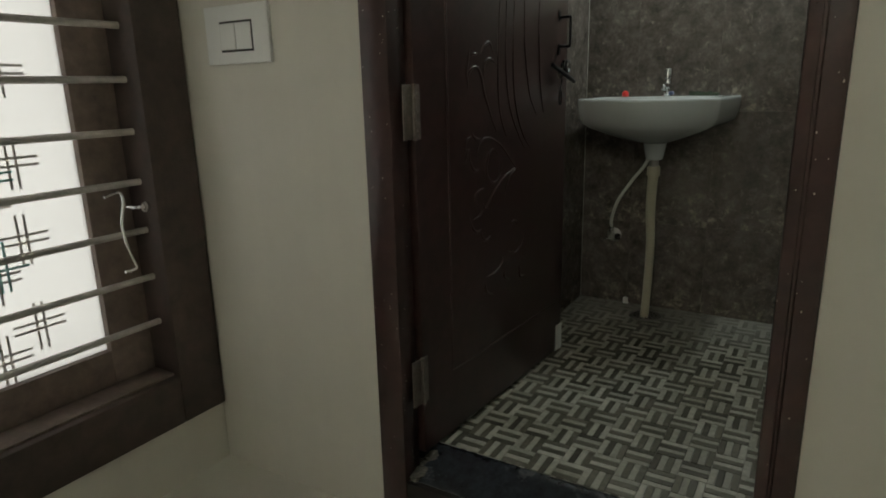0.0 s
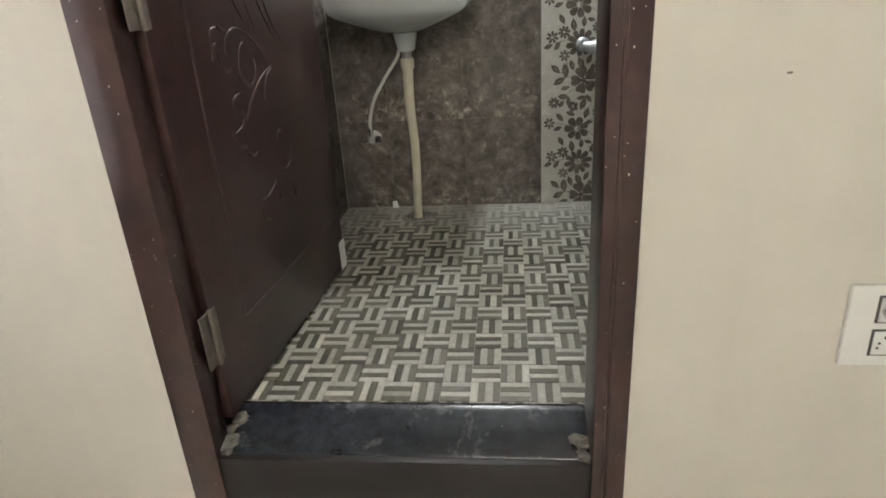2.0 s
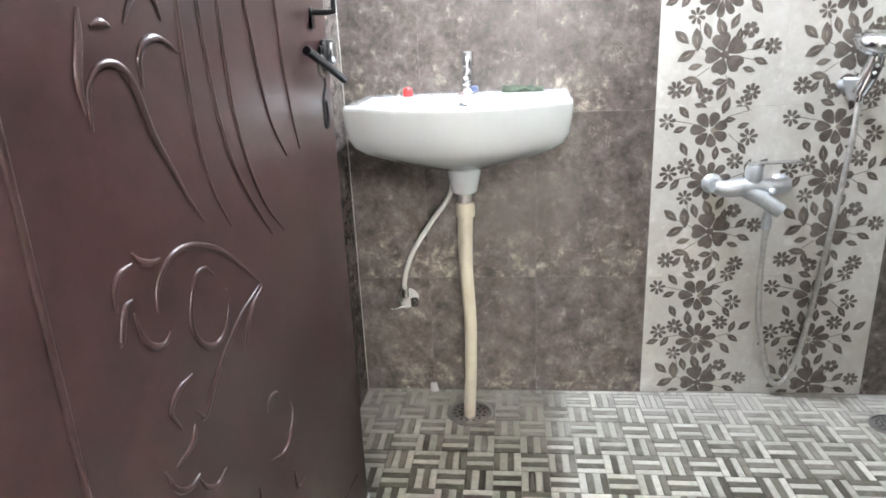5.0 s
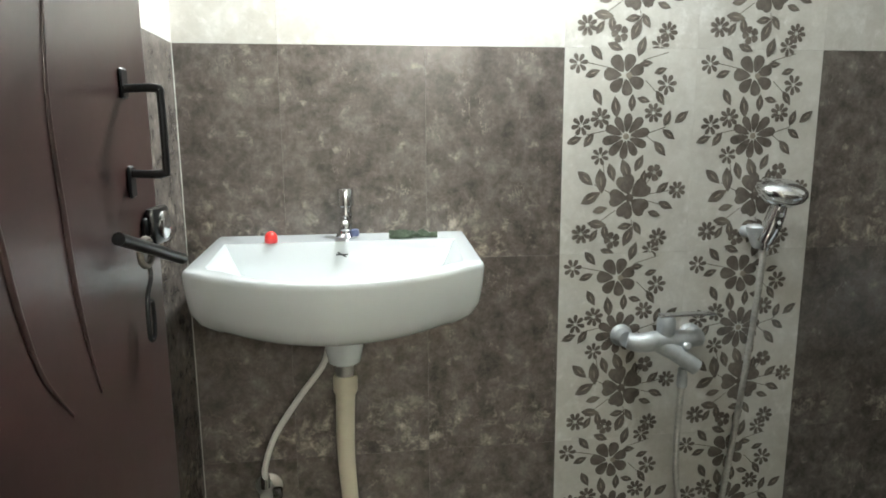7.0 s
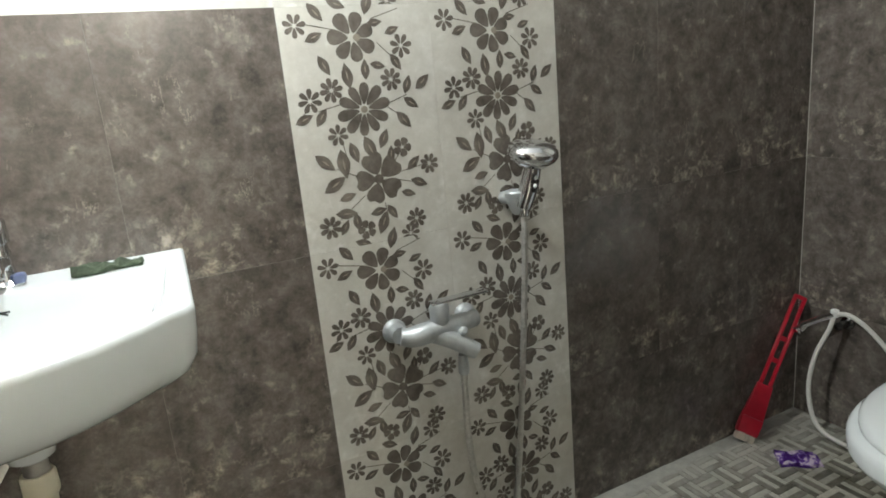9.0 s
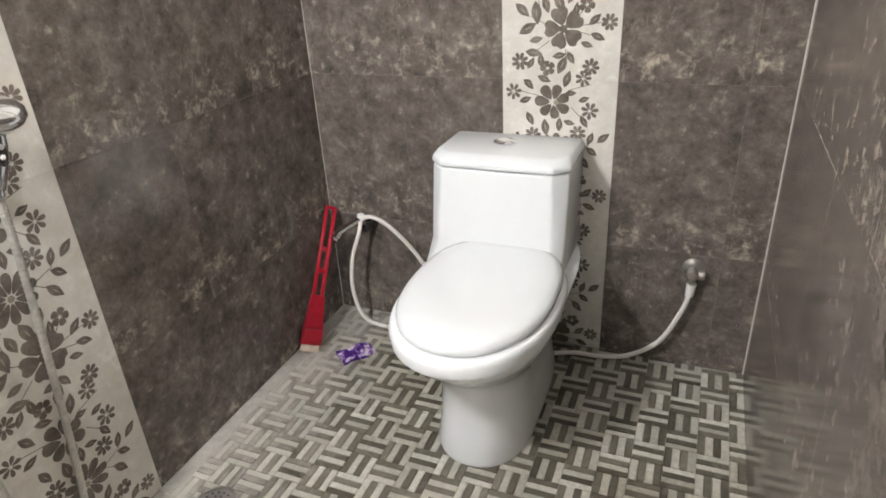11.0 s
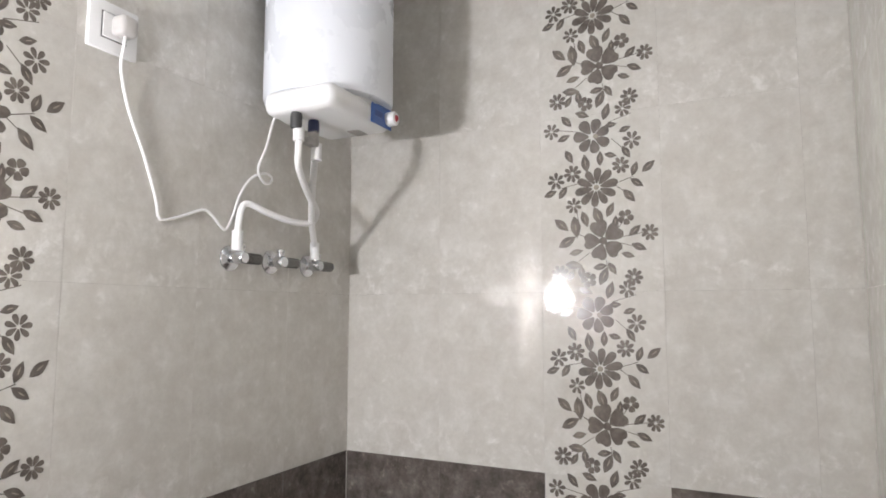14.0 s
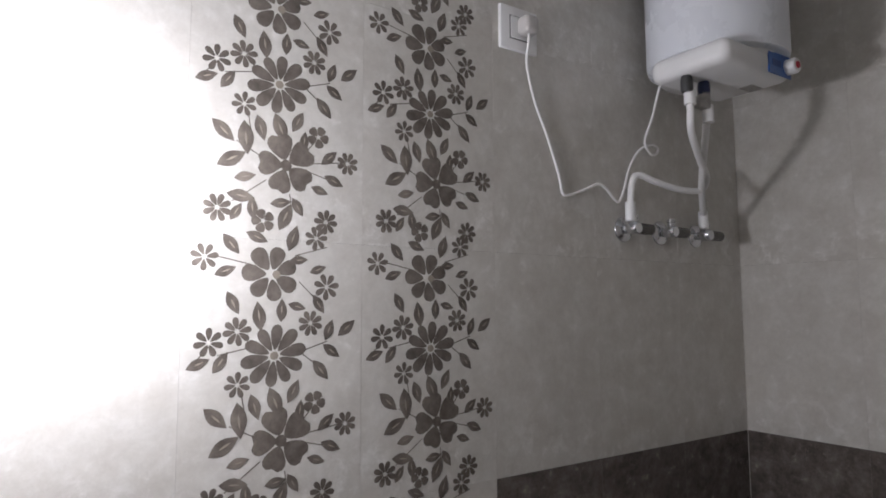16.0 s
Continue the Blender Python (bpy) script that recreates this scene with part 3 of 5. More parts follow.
part("eyelet", local(b, win), CHROME, win, "small steel eyelet plate", smooth=40)

# ---- switch plates on the outer wall ----
SLOT = simple("dark_recess_line", (0.05, 0.05, 0.05), 0.5, vary=0.1)


def plate(x0, x1, z0, z1, label, modules, group="switch plates by the door"):
    th = thing("switch_plate", ((x0 + x1) / 2, OUT, (z0 + z1) / 2), label, "switch plate", group)
    part("cover", local(box(x0, x1, OUT - 0.011, OUT, z0, z1, 0.003), th), WHITE_PLASTIC, th, smooth=40)
    for a, b_, c, d in modules:
        part("recess", local(box(a, b_, OUT - 0.0118, OUT - 0.0105, c, d, 0.0004, 1), th), SLOT, th, "dark recess line round the switches")
    return th


def rocker(th, a, b_, c, d):
    part("rocker", local(box(a, b_, OUT - 0.0145, OUT - 0.0112, c, d, 0.0015), th), WHITE_PLASTIC, th, "white rocker switch", smooth=40)


sp = plate(-1.294, -1.074, 0.988, 1.125, "white plastic switch plate with two rockers on the cream wall", [(-1.240, -1.128, 1.016, 1.088)])
rocker(sp, -1.237, -1.186, 1.021, 1.083)
rocker(sp, -1.184, -1.131, 1.021, 1.083)
sp = plate(0.441, 0.665, 0.198, 0.352, "white plastic plate with round dimmer, switches and a socket", [(0.484, 0.642, 0.282, 0.334), (0.484, 0.642, 0.219, 0.270)])
rocker(sp, 0.488, 0.530, 0.285, 0.331)
rocker(sp, 0.532, 0.585, 0.285, 0.331)
rocker(sp, 0.587, 0.639, 0.285, 0.331)
rocker(sp, 0.488, 0.530, 0.222, 0.267)
rocker(sp, 0.532, 0.639, 0.222, 0.267)
b = lathe([(0.0165, 0), (0.0165, 0.004), (0.012, 0.011), (0.003, 0.013)], 24, Matrix.Translation((0.507, OUT - 0.0145, 0.308)) @ Matrix.Rotation(radians(90), 4, "X"))
part("dimmer_knob", local(b, sp), CHROME, sp, "shiny round dimmer knob", smooth=30)
bm = bmesh.new()
for hx, hz, r in ((0, 0.012, 0.0035), (-0.009, 0.001, 0.0024), (0.009, 0.001, 0.0024), (-0.011, -0.008, 0.0024), (0.009, -0.008, 0.0024)):
    join(bm, lathe([(r, 0), (r, 0.0006)], 10, Matrix.Translation((0.507 + hx, OUT - 0.0144, 0.244 + hz)) @ Matrix.Rotation(radians(90), 4, "X")))
part("socket_holes", local(bm, sp), SLOT, sp, "five dark socket holes")

b = box(0.291, 0.299, OUT - 0.0006, OUT, 0.697, 0.700, 0, 1)
sp_ = thing("wall_speck", (0.295, OUT, 0.698), "tiny brown speck stuck on the cream wall", "speck")
part("grain", local(b, sp_), SASH_WOOD, sp_)

# ---- wash basin ----
BX = -0.480


def basin_ring(k, z, hw=0.262, yf=0.485, cy=-0.19, yb=0.0, n=15):
    """A ring of the basin: straight back and sides, tight front corners, bowed front; k shrinks it about its middle."""
    fx, fy = hw * 0.925, -(yf - 0.118)
    half = [(hw * q / 6, -yb) for q in range(7)]
    half += [(hw + (fx - hw) * q / 6, -yb + (fy + 0.03 + yb) * q / 6) for q in range(1, 6)]
    for q in range(6):
        a = radians(80 * q / 5)
        half.append((fx - 0.035 + 0.035 * math.cos(a), fy + 0.03 - 0.040 * math.sin(a)))
    x0, y0 = half[-1]
    half += [(x0 * (1 - q / 8), -yf + (y0 + yf) * (1 - q / 8) ** 2) for q in range(1, 9)]
    whole = half + [(-x, y) for x, y in half[-2:0:-1]]
    return [(BX + x * k, (cy + (y - cy) * k) if yb or y < -0.02 else y, z) for x, y in whole]


RIM = 0.866
basin = thing("wash_basin", (BX, 0, 0.64), "glossy white ceramic wall-hung wash basin on the dark tiled wall", "wash basin")
rings = [basin_ring(k, z) for k, z in ((0.16, 0.700), (0.30, 0.710), (0.60, 0.736), (0.85, 0.762), (0.93, 0.777), (0.972, 0.797), (0.990, 0.826), (1.0, 0.855), (0.993, RIM - 0.003), (0.975, RIM))]
inner = [basin_ring(k, z, hw=h, yf=0.474, cy=-0.27, yb=0.105) for k, z, h in ((1.0, RIM, 0.226), (0.985, RIM - 0.005, 0.225), (0.955, RIM - 0.03, 0.220), (0.88, RIM - 0.08, 0.21), (0.66, RIM - 0.112, 0.20), (0.3, RIM - 0.125, 0.20), (0.10, RIM - 0.13, 0.20))]
part("bowl", local(loft(rings + inner), basin), CERAMIC, basin, smooth=50)
b = lathe([(0.044, 0.715), (0.041, 0.69), (0.036, 0.665), (0.031, 0.640), (0.026, 0.636)], 32, Matrix.Translation((BX + 0.0, -0.165, 0)))
part("outlet_cup", local(b, basin), CERAMIC, basin, smooth=50)
b = lathe([(0.022, 0.0), (0.022, 0.003), (0.010, 0.004)], 24, Matrix.Translation((BX, -0.245, RIM - 0.130)))
part("waste_grate", local(b, basin), CHROME, basin, "chrome waste grate", smooth=40)
bm = bmesh.new()
box(-0.012, 0.012, 0, 0.0012, -0.0015, 0.0015, 0, 1, bm)
own = box(-0.010, 0.010, 0, 0.0012, -0.0015, 0.0015)
join(bm, own, Matrix.Rotation(radians(30), 4, "Y"))
bm.transform(Matrix.Translation((BX - 0.0, -0.1185, RIM - 0.024)))
part("maker_mark", local(bm, basin), SLOT, basin, "small dark printed mark")

tap = thing("basin_tap", (BX + 0.008, -0.055, RIM), "chrome push tap standing on the white basin", "tap")
b = lathe([(0.022, 0), (0.022, 0.004), (0.016, 0.010), (0.013, 0.03), (0.0145, 0.05), (0.012, 0.058), (0.012, 0.064), (0.0165, 0.066), (0.0165, 0.098), (0.015, 0.101)], 28)
part("body", b, CHROME, tap, smooth=35)
b = tube([(0, 0, 0.035), (0, -0.03, 0.040), (0, -0.055, 0.036), (0, -0.062, 0.024)], lambda t: 0.0115 - 0.003 * t, 14, 6)
part("spout", b, CHROME, tap, smooth=50)
b = box(0.010, 0.026, -0.02, 0.004, 0.004, 0.018, 0.004)
part("chain_tag", b, simple("blue_tinted_plastic", (0.10, 0.12, 0.22), 0.3), tap, "small bluish plastic piece", smooth=40)

b = bmesh.new()
bmesh.ops.create_uvsphere(b, u_segments=20, v_segments=12, radius=0.0125)
for v in b.verts:
    v.co.z = max(v.co.z, -0.010)
bt = thing("bottle_cap", (-0.617, -0.10, RIM + 0.0105), "small round red cap lying on the white basin rim", "cap")
part("shell", b, simple("red_plastic", (0.75, 0.04, 0.035), 0.3, vary=0.05), bt, smooth=60)
b = lathe([(0.0105, -0.0105), (0.0125, -0.008), (0.0125, -0.003)], 20)
part("cap_rim", b, simple("red_plastic_rim", (0.70, 0.05, 0.05), 0.35, vary=0.05), bt, smooth=60)

soap = thing("scrub_pad", (-0.335, -0.075, RIM), "crumpled dark green scrub pad on the basin rim", "scrub pad", rz=-6)
b = bmesh.new()
bmesh.ops.create_grid(b, x_segments=34, y_segments=10, size=0.5)
for v in b.verts:
    x, y = v.co.x, v.co.y
    v.co = Vector((x * 0.098, y * 0.030 + 0.006 * math.sin(x * 5) + 0.01 * x, 0.006 + 0.006 * (0.5 - x) + 0.010 * (noise.noise(Vector((x * 6, y * 5, 1.7))) + 0.35) - 0.010 * abs(y)))
geo = bmesh.ops.extrude_face_region(b, geom=b.faces[:])
for v in [g_ for g_ in geo["geom"] if isinstance(g_, bmesh.types.BMVert)]:
    v.co.z = max(0.001, v.co.z - 0.007)
bmesh.ops.recalc_face_normals(b, faces=b.faces[:])
part("pad", b, simple("green_grey_scrub_fibre", (0.055, 0.075, 0.045), 0.95, vary=0.4, scale=220, bump=0.8), soap, smooth=70)

# waste pipe, supply hose and stop valve under the basin
PVC = simple("yellowed_plastic_pipe", (0.62, 0.575, 0.45), 0.45, vary=0.08, scale=12)
pipe = thing("waste_pipe", (BX, -0.165, 0), "yellowed flexible plastic waste pipe below the basin", "pipe")
b = tube([(BX, -0.165, 0.60), (BX - 0.003, -0.165, 0.45), (BX + 0.004, -0.163, 0.30), (BX + 0.001, -0.160, 0.15), (BX - 0.008, -0.145, 0.003)], lambda t: 0.0195 - 0.0035 * min(1, t * 2.2), 20, 10)
part("hose", local(b, pipe), PVC, pipe, smooth=50)
b = lathe([(0.022, 0.575), (0.024, 0.58), (0.024, 0.607), (0.021, 0.612)], 24, Matrix.Translation((BX, -0.165, 0)))
part("collar", local(b, pipe), PVC, pipe, "cream plastic collar", smooth=40)
b = lathe([(0.0175, 0.608), (0.0175, 0.638)], 24, Matrix.Translation((BX, -0.165, 0)))
part("coupling", local(b, pipe), STEEL, pipe, "dull metal coupling nut", smooth=40)

WHITE_HOSE = simple("white_braided_hose", (0.72, 0.70, 0.66), 0.45, vary=0.06, scale=200, bump=0.3)
hose = thing("supply_hose", (-0.66, -0.04, 0.36), "thin whitish supply hose from basin to wall valve", "hose")
b = tube([(-0.512, -0.10, 0.70), (-0.522, -0.10, 0.62), (-0.578, -0.095, 0.54), (-0.632, -0.085, 0.455), (-0.660, -0.065, 0.375), (-0.663, -0.05, 0.335)], 0.0065, 12, 10)
part("tube", local(b, hose), WHITE_HOSE, hose, smooth=60)
b = tube([(-0.6635, -0.05, 0.345), (-0.664, -0.05, 0.318)], 0.0095, 12, 0)
part("ferrule", local(b, hose), CHROME, hose, "metal hose ferrule", smooth=40)


def angle_valve(at, ax, label, knob_len=0.045, up=True, knob_mat=None, dull=False):
    """Wall flange, body, knob along ax (unit x or y) and an outlet."""
    th = thing("stop_valve", at, label, "valve", "water stop valves")
    rot = Matrix.Rotation(radians(90), 4, "X") if ax == "y" else Matrix.Rotation(radians(-90), 4, "Y")
    met = STEEL if dull else CHROME
    part("flange", lathe([(0.030, 0.0), (0.029, 0.003), (0.018, 0.008), (0.016, 0.009)], 28, rot), met, th, "round wall flange", smooth=40)
    part("body", lathe([(0.011, 0.0), (0.011, 0.018), (0.0145, 0.022), (0.0145, 0.045), (0.012, 0.048)], 20, rot), met, th, smooth=40)
    off = Vector((0, -0.034, 0)) if ax == "y" else Vector((-0.034, 0, 0))
    d = 1 if up else -1
    part("outlet", lathe([(0.0085, 0), (0.0085, 0.022 * d), (0.0105, 0.023 * d), (0.0105, 0.030 * d)], 16, Matrix.Translation(off)), met, th, smooth=40)
    side = Matrix.Rotation(radians(90), 4, "Y") if ax == "y" else Matrix.Rotation(radians(90), 4, "X")
    part("knob", lathe([(0.008, 0.010), (0.0125, 0.014), (0.0135, 0.020), (0.0130, knob_len + 0.012), (0.010, knob_len + 0.015)], 18, Matrix.Translation(off) @ side), knob_mat or met, th, smooth=30)
    return th


KNOB_DARK = simple("dark_chromed_knob", (0.16, 0.155, 0.15), 0.25, 0.9, vary=0.2, scale=60)
angle_valve((-0.664, 0.0, 0.295), "y", "dull dark angle valve on the dark tile under the basin", 0.018, True, KNOB_DARK, True)
b = tube([(-0.664, -0.045, 0.290), (-0.685, -0.05, 0.285), (-0.705, -0.05, 0.283)], 0.0035, 8, 4)
lv = thing("valve_lever", (-0.664, -0.045, 0.290), "short shiny lever on the small angle valve", "lever")
part("rod", local(b, lv), CHROME, lv, smooth=50)
lv_knob = lathe([(0.005, 0), (0.005, 0.006)], 12, Matrix.Translation((-0.705, -0.05, 0.280)))
part("tip", local(lv_knob, lv), CHROME, lv, smooth=50)


def floor_drain(x, y, r, label):
    th = thing("floor_drain", (x, y, 0.0), label, "floor drain", "floor drains")
    part("rim", lathe([(r, 0.0), (r, 0.004), (r * 0.86, 0.005), (r * 0.84, 0.002)], 36), STEEL, th, "worn metal drain rim", smooth=40)
    bm = lathe([(r * 0.82, 0.0005), (r * 0.82, 0.0032)], 32)
    part("grate", bm, STEEL, th, "perforated steel grate", smooth=40)
    bm = bmesh.new()
    for q, n_ in ((0.2, 5), (0.42, 10), (0.64, 15)):
        for k in range(n_):
            a = 2 * math.pi * k / n_
            join(bm, lathe([(r * 0.055, 0.0030), (r * 0.055, 0.0040)], 8, Matrix.Translation((q * r * math.cos(a), q * r * math.sin(a), 0))))
    part("holes", bm, SLOT, th, "dark drain holes")
    return th


floor_drain(BX - 0.008, -0.13, 0.066, "round steel floor drain around the waste pipe")
floor_drain(0.60, -0.160, 0.052, "round perforated steel floor drain by the wall")
chip = thing("plaster_chip", (-0.60, -0.012, 0), "small white chip lying at the wall foot", "chip")
part("piece", box(-0.011, 0.009, -0.008, 0.006, 0, 0.028, 0.004), WHITE_PLASTIC, chip, smooth=40)
part("edge", box(0.006, 0.012, -0.006, 0.004, 0, 0.012, 0.002), WHITE_PLASTIC, chip, smooth=40)

# ---- shower mixer, hand shower and hose ----
mixer = thing("shower_mixer", (0.22, 0.0, 0.625), "lime-stained chrome wall shower mixer on the flowered tiles", "shower mixer")
for mx, mz in ((0.152, 0.612), (0.320, 0.608)):
    bm = lathe([(0.026, 0.0), (0.026, 0.004), (0.020, 0.010), (0.018, 0.035)], 28, Matrix.Translation((mx, 0, mz)) @ Matrix.Rotation(radians(90), 4, "X"))
    part("flange", local(bm, mixer), DULL_CHROME, mixer, smooth=40)
b = tube([(0.152, -0.036, 0.610), (0.175, -0.044, 0.606), (0.21, -0.050, 0.610), (0.26, -0.050, 0.612), (0.322, -0.042, 0.610)], lambda t: 0.0180 + 0.005 * math.sin(math.pi * t), 20, 8)
part("body", local(b, mixer), DULL_CHROME, mixer, smooth=60)
b = tube([(0.222, -0.052, 0.604), (0.256, -0.066, 0.585), (0.300, -0.080, 0.553)], lambda t: 0.021 - 0.003 * t, 18, 6)
part("spout", local(b, mixer), DULL_CHROME, mixer, smooth=60)
b = lathe([(0.017, 0.622), (0.0205, 0.630), (0.0205, 0.660), (0.016, 0.668)], 24, Matrix.Translation((0.236, -0.052, 0)))
part("cartridge_cap", local(b, mixer), DULL_CHROME, mixer, smooth=40)
b = box(-0.018, 0.108, -0.013, 0.013, 0, 0.006, 0.0028)
b.transform(Matrix.Translation((0.236, -0.053, 0.668)) @ Matrix.Rotation(radians(-2), 4, "Y") @ Matrix.Rotation(radians(-6), 4, "Z"))
part("lever", local(b, mixer), CHROME, mixer, "shiny flat chrome lever", smooth=40)
b = lathe([(0.012, 0.0), (0.019, 0.004), (0.020, 0.022), (0.016, 0.027)], 8, Matrix.Translation((0.300, -0.045, 0.612)) @ Matrix.Rotation(radians(86), 4, "Y"))
join(b, lathe([(0.009, 0.0), (0.0095, 0.012), (0.006, 0.015)], 12, Matrix.Translation((0.276, -0.068, 0.600)) @ Matrix.Rotation(radians(70), 4, "X")))
part("side_knob", local(b, mixer), DULL_CHROME, mixer, smooth=40)
b = lathe([(0.009, 0.505), (0.0115, 0.508), (0.0115, 0.530), (0.009, 0.55)], 16, Matrix.Translation((0.272, -0.070, 0)))
part("hose_outlet", local(b, mixer), DULL_CHROME, mixer, smooth=40)

sh = thing("hand_shower", (0.44, 0.0, 0.86), "chrome hand shower hanging in its wall bracket", "hand shower")
b = lathe([(0.006, 0.828), (0.012, 0.834), (0.024, 0.868), (0.0255, 0.877), (0.022, 0.881)], 24, Matrix.Translation((0.448, -0.040, -0.012)))
join(b, lathe([(0.014, 0.0), (0.012, 0.036)], 16, Matrix.Translation((0.442, 0, 0.850)) @ Matrix.Rotation(radians(90), 4, "X")))
part("bracket", local(b, sh), DULL_CHROME, sh, smooth=40)
b = tube([(0.455, -0.055, 0.832), (0.463, -0.060, 0.86), (0.472, -0.066, 0.895), (0.477, -0.072, 0.93)], lambda t: 0.011 + 0.009 * math.sin(math.pi * min(1, 0.25 + 0.6 * t)), 18, 6)
part("handle", local(b, sh), CHROME, sh, smooth=60)
b = lathe([(0.011, 0.0), (0.0125, 0.0015), (0.010, 0.003)], 16, Matrix.Translation((0.467, -0.083, 0.888)) @ Matrix.Rotation(radians(8), 4, "Y") @ Matrix.Rotation(radians(84), 4, "X") @ Matrix.Diagonal((0.8, 1.9, 1, 1)))
part("button_panel", local(b, sh), KNOB_DARK, sh, "dark oval button panel", smooth=40)
b = lathe([(0.018, -0.026), (0.034, -0.022), (0.050, -0.008), (0.055, 0.004), (0.052, 0.014), (0.038, 0.024), (0.014, 0.029)], 36, Matrix.Translation((0.474, -0.072, 0.944)) @ Matrix.Rotation(radians(14), 4, "X") @ Matrix.Rotation(radians(5), 4, "Y"))
part("head", local(b, sh), CHROME, sh, smooth=40)
for dz in (0.0, 0.016):
    b = lathe([(0.0035, 0), (0.0045, 0.0015), (0.002, 0.003)], 12, Matrix.Translation((0.466 + dz * 0.2, -0.0862, 0.880 + dz)) @ Matrix.Rotation(radians(90), 4, "X"))
    part("button", local(b, sh), WHITE_PLASTIC, sh, "small pale button", smooth=40)

METAL_HOSE = simple("ribbed_metal_hose", (0.60, 0.585, 0.55), 0.33, 0.7, vary=0.2, scale=90)
sh_hose = thing("shower_hose", (0.37, -0.03, 0.03), "long ribbed metal shower hose hanging in a loop", "hose")
b = tube([(0.272, -0.070, 0.515), (0.276, -0.058, 0.45), (0.284, -0.040, 0.35), (0.298, -0.024, 0.24), (0.322, -0.018, 0.14), (0.348, -0.018, 0.055), (0.375, -0.018, 0.040), (0.400, -0.02, 0.085), (0.420, -0.02, 0.18), (0.440, -0.022, 0.36), (0.455, -0.03, 0.56), (0.462, -0.042, 0.74), (0.457, -0.055, 0.835)], 0.0066, 10, 34, 0.0011)
part("ribbed_tube", local(b, sh_hose), METAL_HOSE, sh_hose, smooth=None)
b = lathe([(0.009, 0), (0.0105, 0.004), (0.0105, 0.022), (0.008, 0.028)], 16, Matrix.Translation((0.457, -0.055, 0.812)))
part("end_nut", local(b, sh_hose), CHROME, sh_hose, smooth=40)

# ---- toilet ----
TY = -0.675
toilet = thing("toilet", (1.1, TY, 0), "glossy white one-piece ceramic toilet with closed lid", "toilet")


def oval(cx, z, front, back, hw, n=48, e=2.3, eb=4.5):
    pts = []
    for i in range(n):
        a = 2 * math.pi * i / n
        c, s_ = math.cos(a), math.sin(a)
        ee = e if c < 0 else eb
        r = (abs(c) ** ee + abs(s_) ** ee) ** (-1 / ee)
        pts.append((cx + (cx - front if c < 0 else back - cx) * r * c, TY + hw * r * s_, z))
    return pts


rings = [oval(1.04, 0.0, 0.866, 1.40, 0.120), oval(1.04, 0.02, 0.860, 1.40, 0.121), oval(1.04, 0.10, 0.876, 1.40, 0.108), oval(1.04, 0.19, 0.882, 1.41, 0.106), oval(1.03, 0.235, 0.862, 1.415, 0.116),
         oval(1.03, 0.265, 0.836, 1.415, 0.132), oval(1.02, 0.30, 0.800, 1.42, 0.152), oval(1.01, 0.336, 0.757, 1.425, 0.170), oval(1.0, 0.360, 0.733, 1.43, 0.178), oval(1.0, 0.3745, 0.730, 1.43, 0.180)]
part("bowl", local(loft(rings), toilet), CERAMIC, toilet, smooth=60)


def seat_ring(z, grow):
    return oval(0.985, z, 0.715 - grow, 1.228 + grow, 0.185 + grow, e=2.15, eb=3.0)


part("seat", local(loft([seat_ring(0.374, -0.010), seat_ring(0.378, 0.0), seat_ring(0.402, 0.002), seat_ring(0.411, -0.003), seat_ring(0.413, -0.008)]), toilet), CERAMIC, toilet, "white plastic toilet seat", smooth=60)


def lid_ring(z, grow):
    return oval(0.995, z, 0.737 - grow, 1.227 + grow, 0.174 + grow, e=2.15, eb=3.0)


part("lid", local(loft([lid_ring(0.4135, -0.004), lid_ring(0.417, 0.0), lid_ring(0.428, 0.0), lid_ring(0.437, -0.008), lid_ring(0.442, -0.024), lid_ring(0.4445, -0.06), lid_ring(0.4455, -0.11)]), toilet), CERAMIC, toilet, "closed white toilet lid", smooth=60)


def tank_ring(z, front, hw, cut, back=1.436):
    """Six-cornered plan with slanted front corners."""
    c, mid = cut, TY + 0.035
    return [(back, mid - hw, z), (back, mid + hw, z), (front + c, mid + hw, z), (front, mid + hw - c, z), (front, mid - hw + c, z), (front + c, mid - hw, z)]


def chamfered(rings_, w=0.012):
    bm = loft(rings_)
    side = [e for e in bm.edges if e.calc_face_angle(0) > radians(25)]
    bmesh.ops.bevel(bm, geom=side, offset=w, segments=3, profile=0.5, affect="EDGES")
    return bm


b = chamfered([tank_ring(0.37, 1.160, 0.182, 0.012), tank_ring(0.43, 1.190, 0.178, 0.028), tank_ring(0.625, 1.220, 0.180, 0.036)], 0.006)
part("cistern", local(b, toilet), CERAMIC, toilet, smooth=35)
b = chamfered([tank_ring(0.628, 1.217, 0.182, 0.036), tank_ring(0.645, 1.219, 0.182, 0.036), tank_ring(0.660, 1.246, 0.172, 0.036)], 0.006)
part("cistern_lid", local(b, toilet), CERAMIC, toilet, smooth=35)
b = lathe([(0.028, 0.0), (0.030, 0.002), (0.030, 0.005), (0.022, 0.008), (0.020, 0.007)], 30, Matrix.Translation((1.352, TY + 0.048, 0.659)))
part("flush_button", local(b, toilet), CHROME, toilet, "round chrome flush button", smooth=40)
b = box(1.2265, 1.2295, TY + 0.019, TY + 0.029, 0.634, 0.641)
part("small_mark", local(b, toilet), SLOT, toilet, "tiny grey printed mark")
b = lathe([(0.0035, 0), (0.0035, 0.002)], 10, Matrix.Translation((1.135, TY - 0.116, 0.03)) @ Matrix.Rotation(radians(90), 4, "X"))
part("bolt_cover", local(b, toilet), SLOT, toilet, "small dark bolt hole")
toilet.location.x += EAST - 1.440

